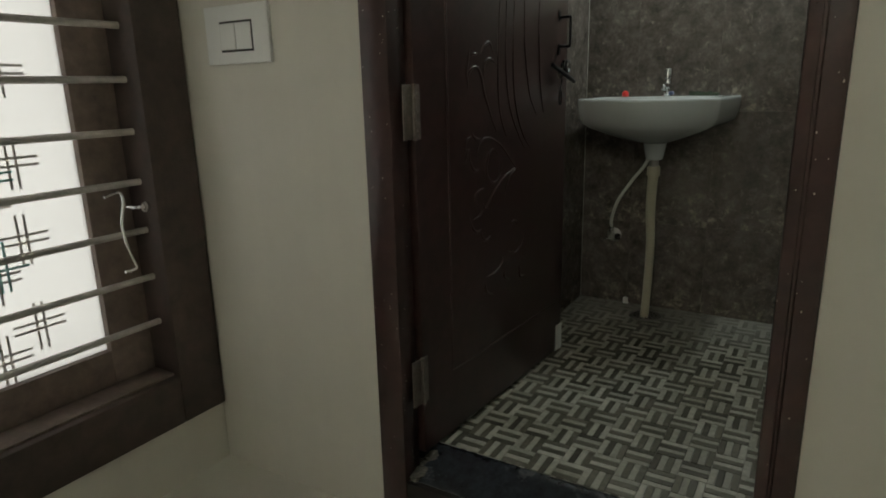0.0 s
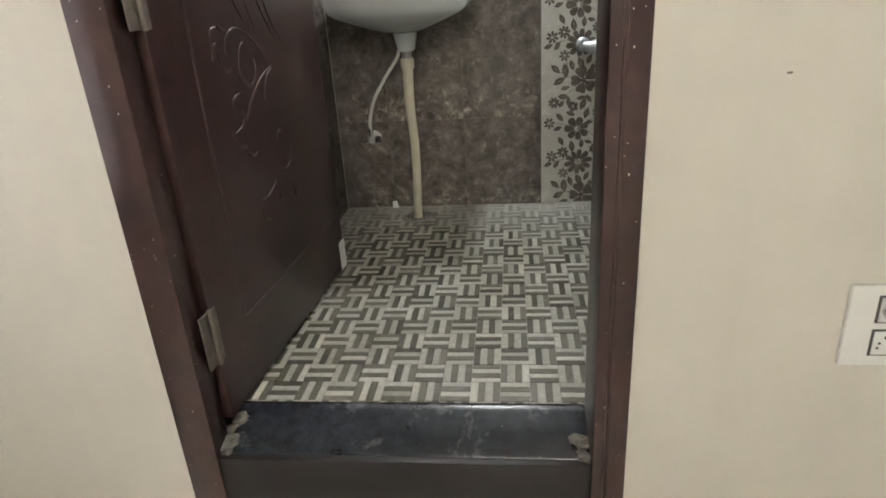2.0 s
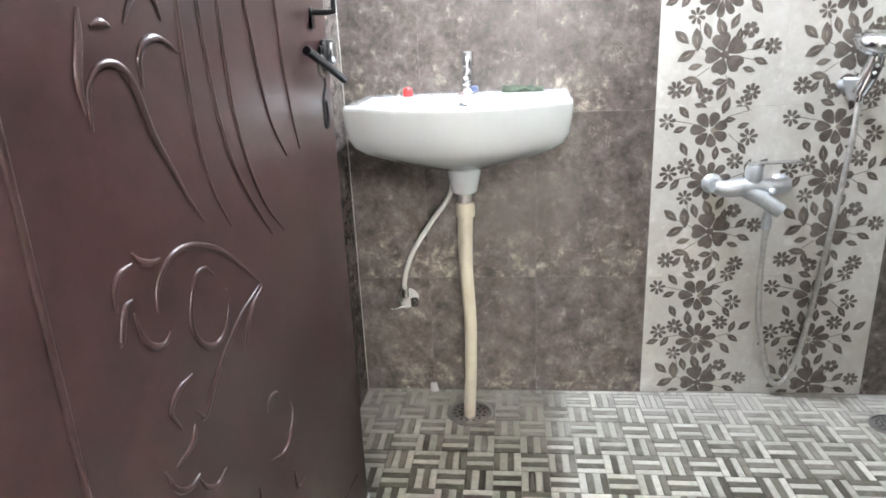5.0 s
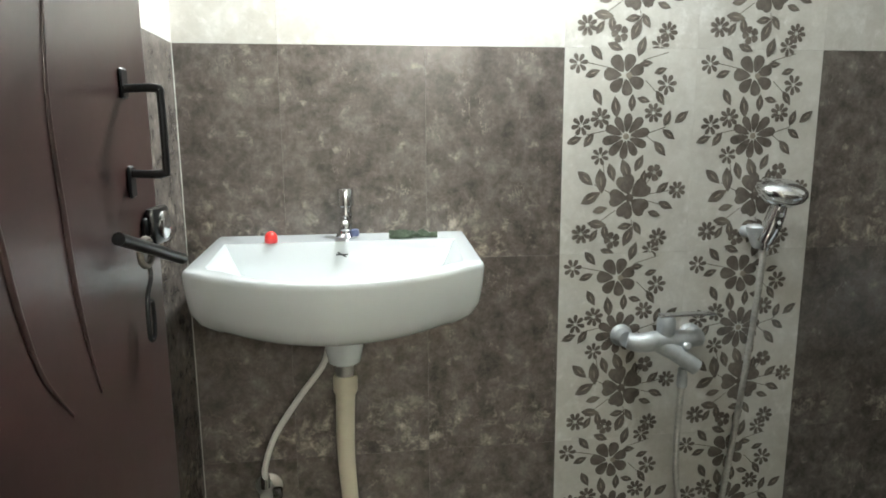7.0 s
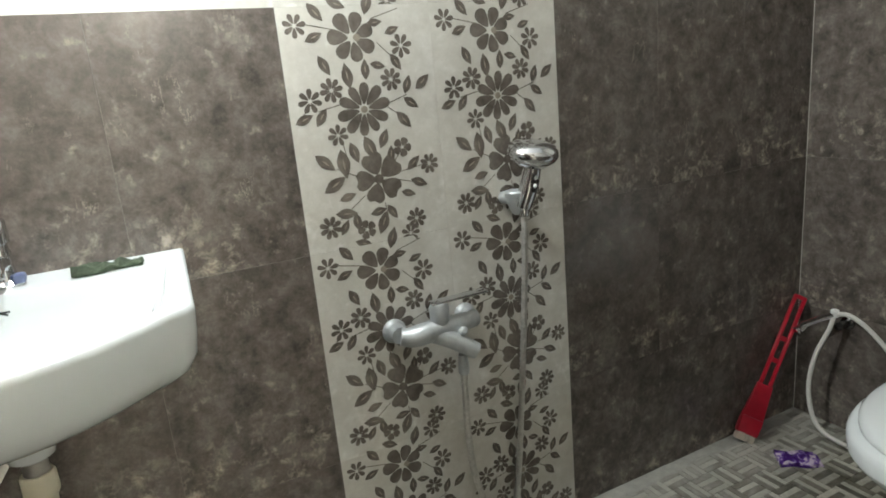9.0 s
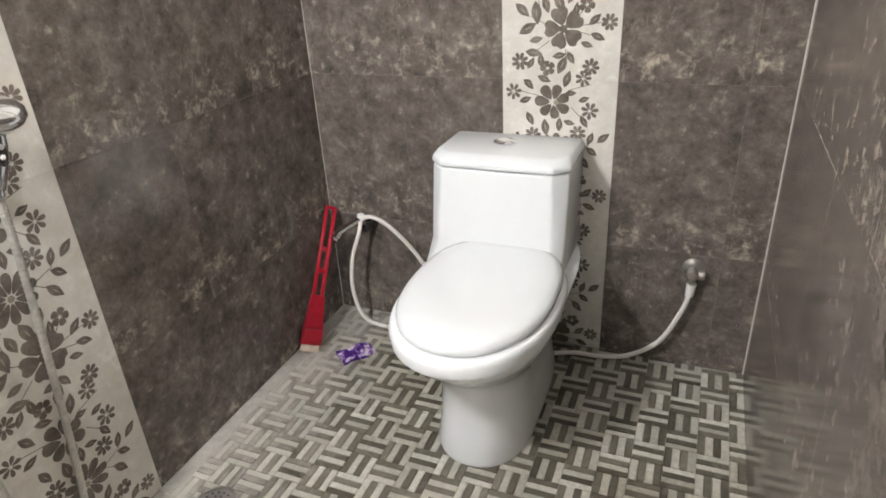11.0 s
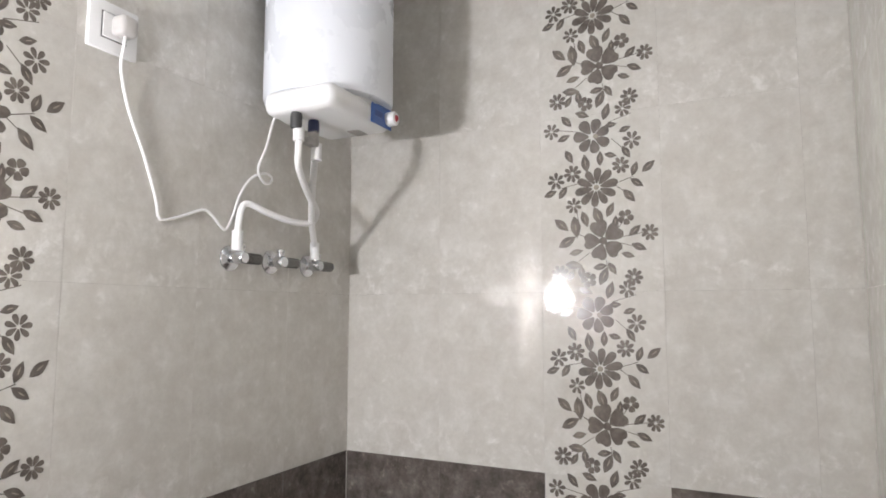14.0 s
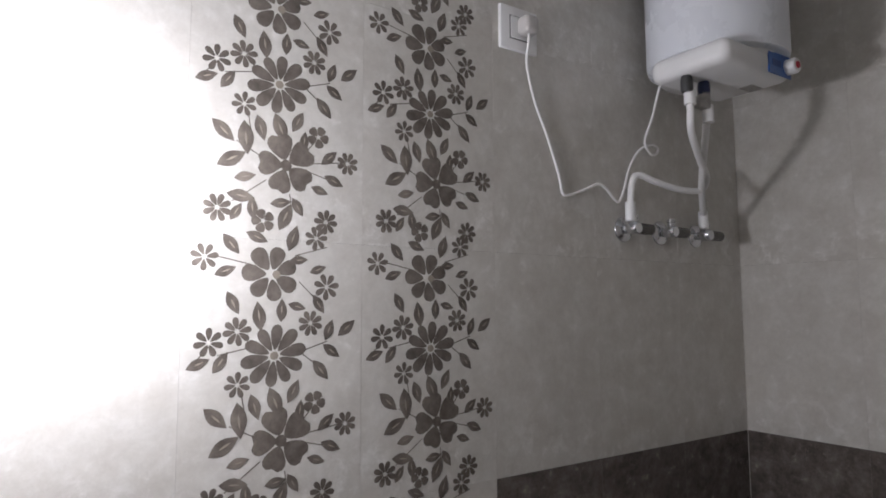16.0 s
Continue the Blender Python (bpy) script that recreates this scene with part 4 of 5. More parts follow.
# ---- things in the toilet corner ----
RED = simple("red_plastic_brush", (0.42, 0.008, 0.026), 0.35, vary=0.15, scale=30)
brush = thing("toilet_brush", (1.30, -0.06, 0), "red plastic toilet brush leaning in the tiled corner", "brush")
BR0, BR1 = Vector((1.200, -0.044, 0.030)), Vector((1.447, -0.026, 0.392))
d = (BR1 - BR0)
dz = d.normalized()
dy = Vector((-0.55, -0.8, 0.2))
dy = (dy - dz * dy.dot(dz)).normalized()
dx = dy.cross(dz)
rot = Matrix((dx, dy, dz)).transposed().to_4x4()
L = d.length


def on_brush(bm):
    bm.transform(Matrix.Translation(BR0) @ rot)
    return local(bm, brush)


bm = bmesh.new()
for x0, x1, z0, z1 in ((-0.023, 0.023, 0.04, 0.15), (-0.019, -0.009, 0.15, L), (0.009, 0.019, 0.15, L), (-0.010, 0.010, 0.22, 0.235), (-0.010, 0.010, 0.29, 0.305), (-0.017, 0.017, L - 0.012, L)):
    box(x0, x1, -0.006, 0.006, z0, z1, 0.002, 1, bm)
for v in bm.verts:
    v.co.x *= 1 + 0.45 * max(0.0, (0.15 - v.co.z) / 0.11)
part("handle", on_brush(bm), RED, brush, "red slotted handle", smooth=40)
part("head", on_brush(box(-0.032, 0.032, -0.014, 0.014, -0.008, 0.045, 0.006)), RED, brush, "red brush head", smooth=40)
bm = bmesh.new()
rr = random.Random(7)
for k in range(220):
    x, y = rr.uniform(-0.026, 0.026), rr.uniform(-0.013, 0.013)
    join(bm, lathe([(0.0013, -0.030 + rr.uniform(0, 0.004)), (0.0011, -0.006)], 4, Matrix.Translation((x, y, 0)) @ Matrix.Rotation(rr.uniform(-0.15, 0.15), 4, "Y")))
bristle = part("bristles", on_brush(bm), simple("cream_bristles", (0.66, 0.58, 0.48), 0.8, vary=0.2), brush, "cream bristles", kind="stuff")

pk = thing("packet", (1.222, -0.188, 0), "crumpled purple foil packet on the mosaic floor", "packet", rz=-38)
b = bmesh.new()
bmesh.ops.create_grid(b, x_segments=18, y_segments=12, size=0.5)
for v in b.verts:
    x, y = v.co.x, v.co.y
    v.co = Vector((x * 0.10, y * 0.065 * (1 + 0.1 * math.sin(9 * x)), 0.010 + 0.018 * max(0, noise.noise(Vector((x * 5, y * 5, 4.1))) + 0.3) * (1 - 1.4 * max(abs(x), abs(y)))))
geo = bmesh.ops.extrude_face_region(b, geom=b.faces[:])
for v in [g_ for g_ in geo["geom"] if isinstance(g_, bmesh.types.BMVert)]:
    v.co.z = 0.001
bmesh.ops.recalc_face_normals(b, faces=b.faces[:])
m, nodes, links, bs = nodes_of("purple_foil")
co = nodes.new("ShaderNodeTexCoord").outputs["Object"]
n_ = noise_tex(nodes, links, 45, 3, 0.5, 0.5, co)
r_ = ramp(nodes, [(0.45, (0.06, 0.018, 0.16)), (0.54, (0.16, 0.08, 0.34)), (0.62, (0.60, 0.50, 0.62))])
links.new(n_.outputs[0], r_.inputs[0])
links.new(r_.outputs[0], bs.inputs["Base Color"])
bs.inputs["Roughness"].default_value = 0.25
part("wrapper", b, m, pk, smooth=30)
part("seal", box(0.046, 0.060, -0.030, 0.030, 0.002, 0.005, 0.0008, 1), m, pk, "crimped foil end")

jet = thing("jet_spray", (1.40, -0.128, 0.36), "chrome jet spray head hooked on the wall with a white hose", "jet spray")
b = lathe([(0.020, 0.0), (0.020, 0.004), (0.012, 0.010), (0.012, 0.045)], 20, Matrix.Translation((1.44, -0.135, 0.335)) @ Matrix.Rotation(radians(-90), 4, "Y"))
part("hook", local(b, jet), KNOB_DARK, jet, "dark wall hook", smooth=40)
b = tube([(1.385, -0.128, 0.372), (1.375, -0.095, 0.352), (1.362, -0.050, 0.322)], 0.0100, 12, 5)
part("grip", local(b, jet), CHROME, jet, "chrome spray handle", smooth=50)
b = tube([(1.366, -0.058, 0.328), (1.362, -0.046, 0.308), (1.350, -0.040, 0.300)], lambda t: 0.0115 + 0.005 * t, 12, 4)
part("nozzle", local(b, jet), CHROME, jet, smooth=50)
jet.location += Vector((EAST - 1.44, -0.016, 0))
jh = thing("spray_hose", (1.34, -0.2, 0.05), "white plastic hose looping from the jet spray to the toilet", "hose")
b = tube([(1.385, -0.128, 0.372), (1.37, -0.125, 0.33), (1.35, -0.100, 0.24), (1.34, -0.095, 0.13), (1.33, -0.135, 0.04), (1.34, -0.22, 0.012), (1.37, -0.33, 0.012), (1.405, -0.42, 0.04), (1.415, -0.36, 0.16), (1.415, -0.285, 0.27), (1.405, -0.215, 0.345), (1.395, -0.165, 0.376), (1.386, -0.132, 0.374)], 0.0065, 12, 10)
part("tube", local(b, jh), WHITE_HOSE, jh, smooth=60)
b = tube([(1.387, -0.128, 0.366), (1.386, -0.128, 0.385)], 0.011, 12, 0)
part("ferrule", local(b, jh), WHITE_PLASTIC, jh, smooth=40)
jh.location += Vector((EAST - 1.44, -0.016, 0))

angle_valve((EAST, -1.127, 0.315), "x", "dull chrome angle valve feeding the toilet, below a tile joint", 0.016, False, None, True)
fh = thing("toilet_hose", (1.40, -1.095, 0.30), "white supply hose sagging from the valve to the toilet", "hose")
b = tube([(EAST - 0.034, -1.095, 0.285), (EAST - 0.036, -1.08, 0.22), (EAST - 0.04, -1.03, 0.11), (EAST - 0.045, -0.95, 0.048), (EAST - 0.05, -0.87, 0.030), (EAST - 0.06, -0.80, 0.034), (EAST - 0.09, -0.74, 0.04)], 0.0068, 12, 10)
part("tube", local(b, fh), WHITE_HOSE, fh, smooth=60)
b = tube([(EAST - 0.034, -1.095, 0.305), (EAST - 0.034, -1.093, 0.268)], lambda t: 0.013 - 0.002 * t, 14, 0)
part("ferrule", local(b, fh), WHITE_PLASTIC, fh, "white hose end", smooth=40)
fh.location += Vector((0, -0.032, -0.02))

# ---- water heater ----
GX, GY, GR = 1.130, -0.190, 0.152
heater = thing("water_heater", (GX, GY, 2.15), "white cylindrical electric water heater high on the wall", "water heater")
HWHITE = simple("white_painted_steel", (0.69, 0.715, 0.75), 0.28, vary=0.004, scale=6)
b = lathe([(GR - 0.012, 2.148), (GR - 0.003, 2.152), (GR, 2.162), (GR, 2.50), (GR - 0.006, 2.512), (GR - 0.03, 2.52)], 64, Matrix.Translation((GX, GY, 0)))
part("tank", local(b, heater), HWHITE, heater, smooth=40)
b = lathe([(0.118, 2.126), (0.124, 2.130), (0.130, 2.150)], 56, Matrix.Translation((GX, GY, 0)))
part("bottom_cap", local(b, heater), WHITE_PLASTIC, heater, "white plastic bottom cap", smooth=40)
b = box(0.968, 1.214, -0.316, -0.130, 2.096, 2.150, 0.020, 4)
part("control_box", local(b, heater), WHITE_PLASTIC, heater, "white control housing", smooth=40)
b = box(1.118, 1.206, -0.3185, -0.3150, 2.100, 2.149, 0.001, 1)
part("blue_panel", local(b, heater), simple("blue_plastic", (0.035, 0.11, 0.36), 0.3, vary=0.08), heater, "blue front panel")
b = box(1.130, 1.165, -0.3195, -0.3180, 2.118, 2.132, 0.0005, 1)
part("dial_scale", local(b, heater), simple("darker_blue_print", (0.02, 0.06, 0.22), 0.35), heater, "darker blue printed bar")
b = lathe([(0.017, 0.0), (0.017, 0.018), (0.0145, 0.022)], 24, Matrix.Translation((1.192, -0.318, 2.124)) @ Matrix.Rotation(radians(90), 4, "X"))
part("knob", local(b, heater), WHITE_PLASTIC, heater, "white thermostat knob with a red tip", smooth=40)
b = lathe([(0.008, 0.0), (0.007, 0.002)], 16, Matrix.Translation((1.192, -0.3405, 2.124)) @ Matrix.Rotation(radians(90), 4, "X"))
part("knob_mark", local(b, heater), RED, heater, "small red mark")
b = box(1.15, 1.195, -0.26, -0.23, 2.0945, 2.0965)
part("rating_label", local(b, heater), STEEL, heater, "small grey label under the housing")
a0 = radians(-70)
bm = bmesh.new()
for k in range(8):
    a = a0 + k * 0.055
    p0, p1 = (math.cos(a), math.sin(a)), (math.cos(a + 0.055), math.sin(a + 0.055))
    q = [bm.verts.new((GX + (GR + 0.0006) * p[0], GY + (GR + 0.0006) * p[1], z)) for p, z in ((p0, 2.462), (p1, 2.462), (p1, 2.484), (p0, 2.484))]
    bm.faces.new(q)
part("name_badge", local(bm, heater), SLOT, heater, "narrow dark name badge")
bm = bmesh.new()
for k in range(7):
    a = a0 + 0.03 + k * 0.055
    p0, p1 = (math.cos(a), math.sin(a)), (math.cos(a + 0.035), math.sin(a + 0.035))
    q = [bm.verts.new((GX + (GR + 0.0012) * p[0], GY + (GR + 0.0012) * p[1], z)) for p, z in ((p0, 2.469), (p1, 2.469), (p1, 2.477), (p0, 2.477))]
    bm.faces.new(q)
part("badge_bars", local(bm, heater), WHITE_PLASTIC, heater, "pale bars on the badge")
b = box(0.985, 1.08, -0.014, -0.002, 2.435, 2.475, 0.006, 2)
box(1.00, 1.09, -0.060, -0.010, 2.44, 2.468, 0.004, 1, b)
part("bracket", local(b, heater), HWHITE, heater, "white steel wall bracket", smooth=40)
b = lathe([(0.010, 0.0), (0.012, 0.004), (0.010, 0.014), (0.004, 0.016)], 12, Matrix.Translation((1.012, -0.014, 2.455)) @ Matrix.Rotation(radians(90), 4, "X"))
part("bolt", local(b, heater), STEEL, heater, "grey fixing bolt", smooth=40)
b = lathe([(0.012, 0.0), (0.010, 0.006)], 12, Matrix.Translation((0.962, 0.0, 2.462)) @ Matrix.Rotation(radians(90), 4, "X"))
wp = thing("wall_plug", (0.962, 0, 2.462), "dark screw plug in the pale tile beside the heater", "wall plug")
part("plug", local(b, wp), SLOT, wp, smooth=40)
for nx, mt, lb in ((0.988, SLOT, "dark inlet nipple"), (1.048, simple("navy_ring", (0.02, 0.03, 0.09), 0.4), "navy outlet nipple")):
    b = lathe([(0.011, 2.062), (0.013, 2.067), (0.013, 2.088), (0.011, 2.097)], 18, Matrix.Translation((nx, GY - 0.02, 0)))
    part("nipple", local(b, heater), mt, heater, lb, smooth=40)
b = lathe([(0.010, 2.035), (0.013, 2.040), (0.013, 2.07)], 16, Matrix.Translation((1.048, GY - 0.02, 0)))
box(1.020, 1.042, GY - 0.03, GY - 0.012, 2.035, 2.052, 0.002, 1, b)
part("safety_valve", local(b, heater), STEEL, heater, "small metal safety valve", smooth=40)

vlabels = ("chrome angle valve with dark knob feeding a white hose", "chrome angle valve without a hose, its outlet bare", "chrome angle valve with dark knob near the tiled corner")
for vx, lb in zip((0.992, 1.129, 1.274), vlabels):
    angle_valve((vx, 0.0, 1.778), "y", lb, 0.048, True, KNOB_DARK)
PLAIN_HOSE = simple("plain_white_hose", (0.80, 0.79, 0.78), 0.4, vary=0.02)
h1 = thing("inlet_hose", (1.0, -0.05, 1.85), "thick white hose curving from heater to wall valve", "hose", "heater hoses")
b = tube([(0.986, -0.21, 2.06), (0.990, -0.208, 2.02), (1.005, -0.198, 1.975), (1.095, -0.155, 1.935), (1.175, -0.118, 1.910), (1.190, -0.092, 1.884), (1.126, -0.080, 1.880), (1.057, -0.065, 1.893), (1.015, -0.050, 1.908), (0.999, -0.042, 1.895), (0.997, -0.036, 1.85), (0.998, -0.034, 1.82)], 0.0078, 14, 10)
part("tube", local(b, h1), PLAIN_HOSE, h1, smooth=60)
for cx, cy, z0, z1 in ((0.987, GY - 0.02, 2.030, 2.075), (0.998, -0.034, 1.80, 1.845)):
    b = lathe([(0.0125, z0), (0.0125, z1)], 16, Matrix.Translation((cx, cy, 0)))
    part("hose_end", local(b, h1), WHITE_PLASTIC, h1, "white hose end cone", smooth=40)
h2 = thing("outlet_hose", (1.2, -0.05, 1.85), "thick white hose dropping from heater to corner valve", "hose", "heater hoses")
b = tube([(1.047, -0.21, 2.03), (1.068, -0.19, 1.981), (1.128, -0.14, 1.925), (1.180, -0.10, 1.890), (1.241, -0.06, 1.855), (1.278, -0.036, 1.835), (1.281, -0.034, 1.82)], 0.0078, 14, 10)
part("tube", local(b, h2), PLAIN_HOSE, h2, smooth=60)
for cx, cy, z0, z1 in ((1.050, GY - 0.02, 2.000, 2.038), (1.281, -0.034, 1.80, 1.845)):
    b = lathe([(0.0125, z0), (0.012, z1)], 16, Matrix.Translation((cx, cy, 0)))
    part("hose_end", local(b, h2), WHITE_PLASTIC, h2, "white hose end cone", smooth=40)

sock = thing("power_socket", (0.679, 0, 2.21), "white square wall socket with a grey plug in it", "socket")
part("cover", local(box(0.628, 0.731, -0.010, 0, 2.162, 2.258, 0.003), sock), WHITE_PLASTIC, sock, smooth=40)
part("recess", local(box(0.652, 0.706, -0.0108, -0.0095, 2.185, 2.237, 0.0004, 1), sock), SLOT, sock, "dark line round the socket")
part("insert", local(box(0.654, 0.704, -0.0130, -0.0104, 2.187, 2.235, 0.001, 1), sock), WHITE_PLASTIC, sock, "white socket insert", smooth=40)
plug = thing("power_plug", (0.685, -0.012, 2.2), "white rounded plug with its heater cable", "plug")
b = box(0.668, 0.706, -0.048, -0.012, 2.188, 2.228, 0.010, 3)
part("plug_body", local(b, plug), simple("pale_grey_plastic", (0.50, 0.48, 0.46), 0.4, vary=0.03), plug, smooth=50)
b = tube([(0.685, -0.034, 2.195), (0.682, -0.036, 2.165), (0.690, -0.02, 2.13), (0.72, -0.008, 2.06), (0.76, -0.006, 1.98), (0.792, -0.006, 1.90), (0.800, -0.006, 1.865), (0.815, -0.007, 1.858), (0.86, -0.008, 1.872), (0.91, -0.01, 1.892), (0.935, -0.012, 1.885), (0.96, -0.014, 1.862), (0.978, -0.014, 1.858), (0.995, -0.016, 1.89), (1.01, -0.02, 1.94), (1.04, -0.025, 1.985), (1.08, -0.03, 2.005), (1.105, -0.03, 2.0), (1.10, -0.03, 1.985), (1.075, -0.032, 1.982), (1.052, -0.035, 2.01), (1.05, -0.06, 2.06), (1.04, -0.09, 2.12), (1.045, -0.11, 2.155)], 0.0031, 10, 8)
part("cable", local(b, plug), PLAIN_HOSE, plug, "thin white cable with one loop", smooth=60)

heater.location += Vector((-0.028, 0, -0.013))
for ob in (h1, h2):
    ob.location += Vector((-0.018, 0, -0.006))
sock.location += Vector((-0.013, 0, -0.020))
plug.location += Vector((-0.013, 0, -0.016))
wp.location += Vector((-0.02, 0, -0.02))

# ---- bulb over the basin ----
bulb = thing("wall_bulb", (LAMP[0], 0, LAMP[2]), "lit white bulb in a small wall holder above the basin", "wall lamp")
b = lathe([(0.036, 0.0), (0.036, 0.016), (0.024, 0.024), (0.022, 0.060), (0.018, 0.076)], 24, Matrix.Rotation(radians(90), 4, "X"))
part("holder", b, WHITE_PLASTIC, bulb, smooth=40)
b = lathe([(0.016, 0.075), (0.020, 0.092), (0.030, 0.120), (0.034, 0.148), (0.033, 0.170), (0.022, 0.190), (0.006, 0.197)], 28, Matrix.Rotation(radians(90), 4, "X"))
bob = part("glass_bulb", b, glow("lit_bulb", (0.97, 0.98, 1.0), 6), bulb, "glowing white bulb", smooth=60)
bob.visible_shadow = False

# box added as stand-in for an unidentified pinkish patch mirrored in the tiles
pink_box = thing("pink_stand_in", (WEST, -0.25, 1.63), "small pale pink box added on the pale tiles for an unidentified pinkish reflection", "cabinet")
part("body", box(0.0, 0.07, -0.135, 0.135, -0.13, 0.13, 0.006), simple("pale_pink_plastic", (0.72, 0.55, 0.53), 0.35, vary=0.04), pink_box, smooth=40)
part("door", box(0.071, 0.078, -0.130, 0.130, -0.125, 0.125, 0.003), simple("pink_white_plastic", (0.78, 0.66, 0.64), 0.3, vary=0.04), pink_box, "pinkish front slab of the added box", smooth=40)

bm = bmesh.new()
bmesh.ops.create_grid(bm, x_segments=60, y_segments=8, size=0.5)
for v in bm.verts:
    x, y = v.co.x, v.co.y
    edge = 0.55 + 0.8 * noise.noise(Vector((x * 7, 0.3, 2.2)))
    v.co = Vector((1.0 + x * 0.82, -0.002 - (0.5 - y) * (0.016 + 0.042 * max(0, edge)), 0.0016 + 0.0018 * noise.noise(Vector((x * 30, y * 5, 0))) - (0.004 if y < -0.49 else 0)))
part("cement_edge", bm, simple("pale_cement_film", (0.40, 0.385, 0.35), 0.6, vary=0.2, scale=30, bump=0.3), label="pale cement film along the foot of the wall", kind="structure", smooth=60)

# ---- floor mosaic tiles ----
def strip_mat(name, lo, hi):
    m, nodes, links, b = nodes_of(name)
    geo = nodes.new("ShaderNodeNewGeometry")
    co = nodes.new("ShaderNodeTexCoord").outputs["Object"]
    r = ramp(nodes, [(0.0, lo), (1.0, hi)])
    links.new(geo.outputs["Random Per Island"], r.inputs[0])
    n1 = noise_tex(nodes, links, 70, 6, 0.7, 0.6, co)
    r1 = ramp(nodes, [(0.3, (0.72, 0.72, 0.72)), (0.7, (1.15, 1.15, 1.15))])
    links.new(n1.outputs[0], r1.inputs[0])
    n2 = noise_tex(nodes, links, 3, 4, 0.6, 0.3, co)
    r2 = ramp(nodes, [(0.35, (0.82, 0.80, 0.74)), (0.6, (1.03, 1.03, 1.03))])
    links.new(n2.outputs[0], r2.inputs[0])
    c = mixc(nodes, links, 1.0, r.outputs[0], r1.outputs[0], "MULTIPLY")
    c = mixc(nodes, links, 1.0, c, r2.outputs[0], "MULTIPLY")
    # dried cement residue, thickest along the tiled wall and round the drain
    sep = nodes.new("ShaderNodeSeparateXYZ")
    links.new(co, sep.inputs[0])
    near = nodes.new("ShaderNodeMapRange")
    near.inputs[1].default_value, near.inputs[2].default_value = -0.42, -0.03
    near.inputs[3].default_value, near.inputs[4].default_value = -0.08, 0.30
    links.new(sep.outputs[1], near.inputs[0])
    n3 = noise_tex(nodes, links, 11, 7, 0.7, 0.8, co)
    total = nodes.new("ShaderNodeMath")
    links.new(near.outputs[0], total.inputs[0])
    links.new(n3.outputs[0], total.inputs[1])
    film = ramp(nodes, [(0.46, (0, 0, 0)), (0.64, (0.32, 0.32, 0.32)), (0.84, (0.85, 0.85, 0.85))])
    links.new(total.outputs[0], film.inputs[0])
    c = mixc(nodes, links, film.outputs[0], c, (0.40, 0.385, 0.345))
    links.new(c, b.inputs["Base Color"])
    b.inputs["Roughness"].default_value = 0.42
    bp = nodes.new("ShaderNodeBump")
    bp.inputs["Strength"].default_value, bp.inputs["Distance"].default_value = 0.2, 0.001
    links.new(n1.outputs[0], bp.inputs["Height"])
    links.new(bp.outputs[0], b.inputs["Normal"])
    return m


LIGHT_STRIP = strip_mat("light_mosaic_strip", (0.36, 0.35, 0.30), (0.58, 0.57, 0.51))
DARK_STRIP = strip_mat("dark_mosaic_strip", (0.074, 0.067, 0.049), (0.175, 0.162, 0.128))
PX, PY, OX, OY = 0.0668, 0.0730, -0.350, -1.259
FX0, FX1, FY0, FY1 = WEST + 0.001, EAST - 0.001, -1.3425, -0.001


def floor_tile(i0, j0):
    """One floor tile of four by four basket-weave blocks, cut where it meets a wall."""
    verts, faces, mats = [], [], []
    rg = random.Random(i0 * 97 + j0)
    for i in range(i0, i0 + 4):
        for j in range(j0, j0 + 4):
            flat = (i + j) % 2 == 0
            flip = rg.random() < 0.5
            for k in range(4):
                lightly = (k + flip) % 2 == 1
                a, b_ = (k + 0.03) / 4, (k + 0.97) / 4
                if flat:
                    q = (OX + i * PX + 0.0004, OX + (i + 1) * PX - 0.0004, OY + (j + a) * PY, OY + (j + b_) * PY)
                else:
                    q = (OX + (i + a) * PX, OX + (i + b_) * PX, OY + j * PY + 0.0004, OY + (j + 1) * PY - 0.0004)
                x0, x1, y0, y1 = max(q[0], FX0), min(q[1], FX1), max(q[2], FY0), min(q[3], FY1)
                if x1 - x0 < 0.002 or y1 - y0 < 0.002:
                    continue
                h = rg.uniform(-0.0002, 0.0003)
                n = len(verts)
                verts += [(x0, y0, -0.003), (x1, y0, -0.003), (x1, y1, -0.003), (x0, y1, -0.003)]
                verts += [(x0 + 0.0004, y0 + 0.0004, h), (x1 - 0.0004, y0 + 0.0004, h), (x1 - 0.0004, y1 - 0.0004, h), (x0 + 0.0004, y1 - 0.0004, h)]
                faces += [(n + 4, n + 5, n + 6, n + 7), (n, n + 1, n + 5, n + 4), (n + 1, n + 2, n + 6, n + 5), (n + 2, n + 3, n + 7, n + 6), (n + 3, n, n + 4, n + 7)]
                mats += [0 if lightly else 1] * 5
    if not verts:
        return
    me = bpy.data.meshes.new("tile")
    me.from_pydata(verts, [], faces)
    me.materials.append(LIGHT_STRIP)
    me.materials.append(DARK_STRIP)
    for p, v in zip(me.polygons, mats):
        p.material_index = v
    me.update()
    ob = new("tile", me)
    ob.parent = bath_base


for ii in range(-8, 28, 4):
    for jj in range(-4, 20, 4):
        floor_tile(ii, jj)

# ---- wall tiles ----
XS = [WEST, -0.6, -0.3, 0.0, 0.3, 0.6, 0.9, 1.2, EAST]
YS = [SOUTH, -1.193, -0.894, -0.595, -0.3, 0.0]
tile_meshes = {}


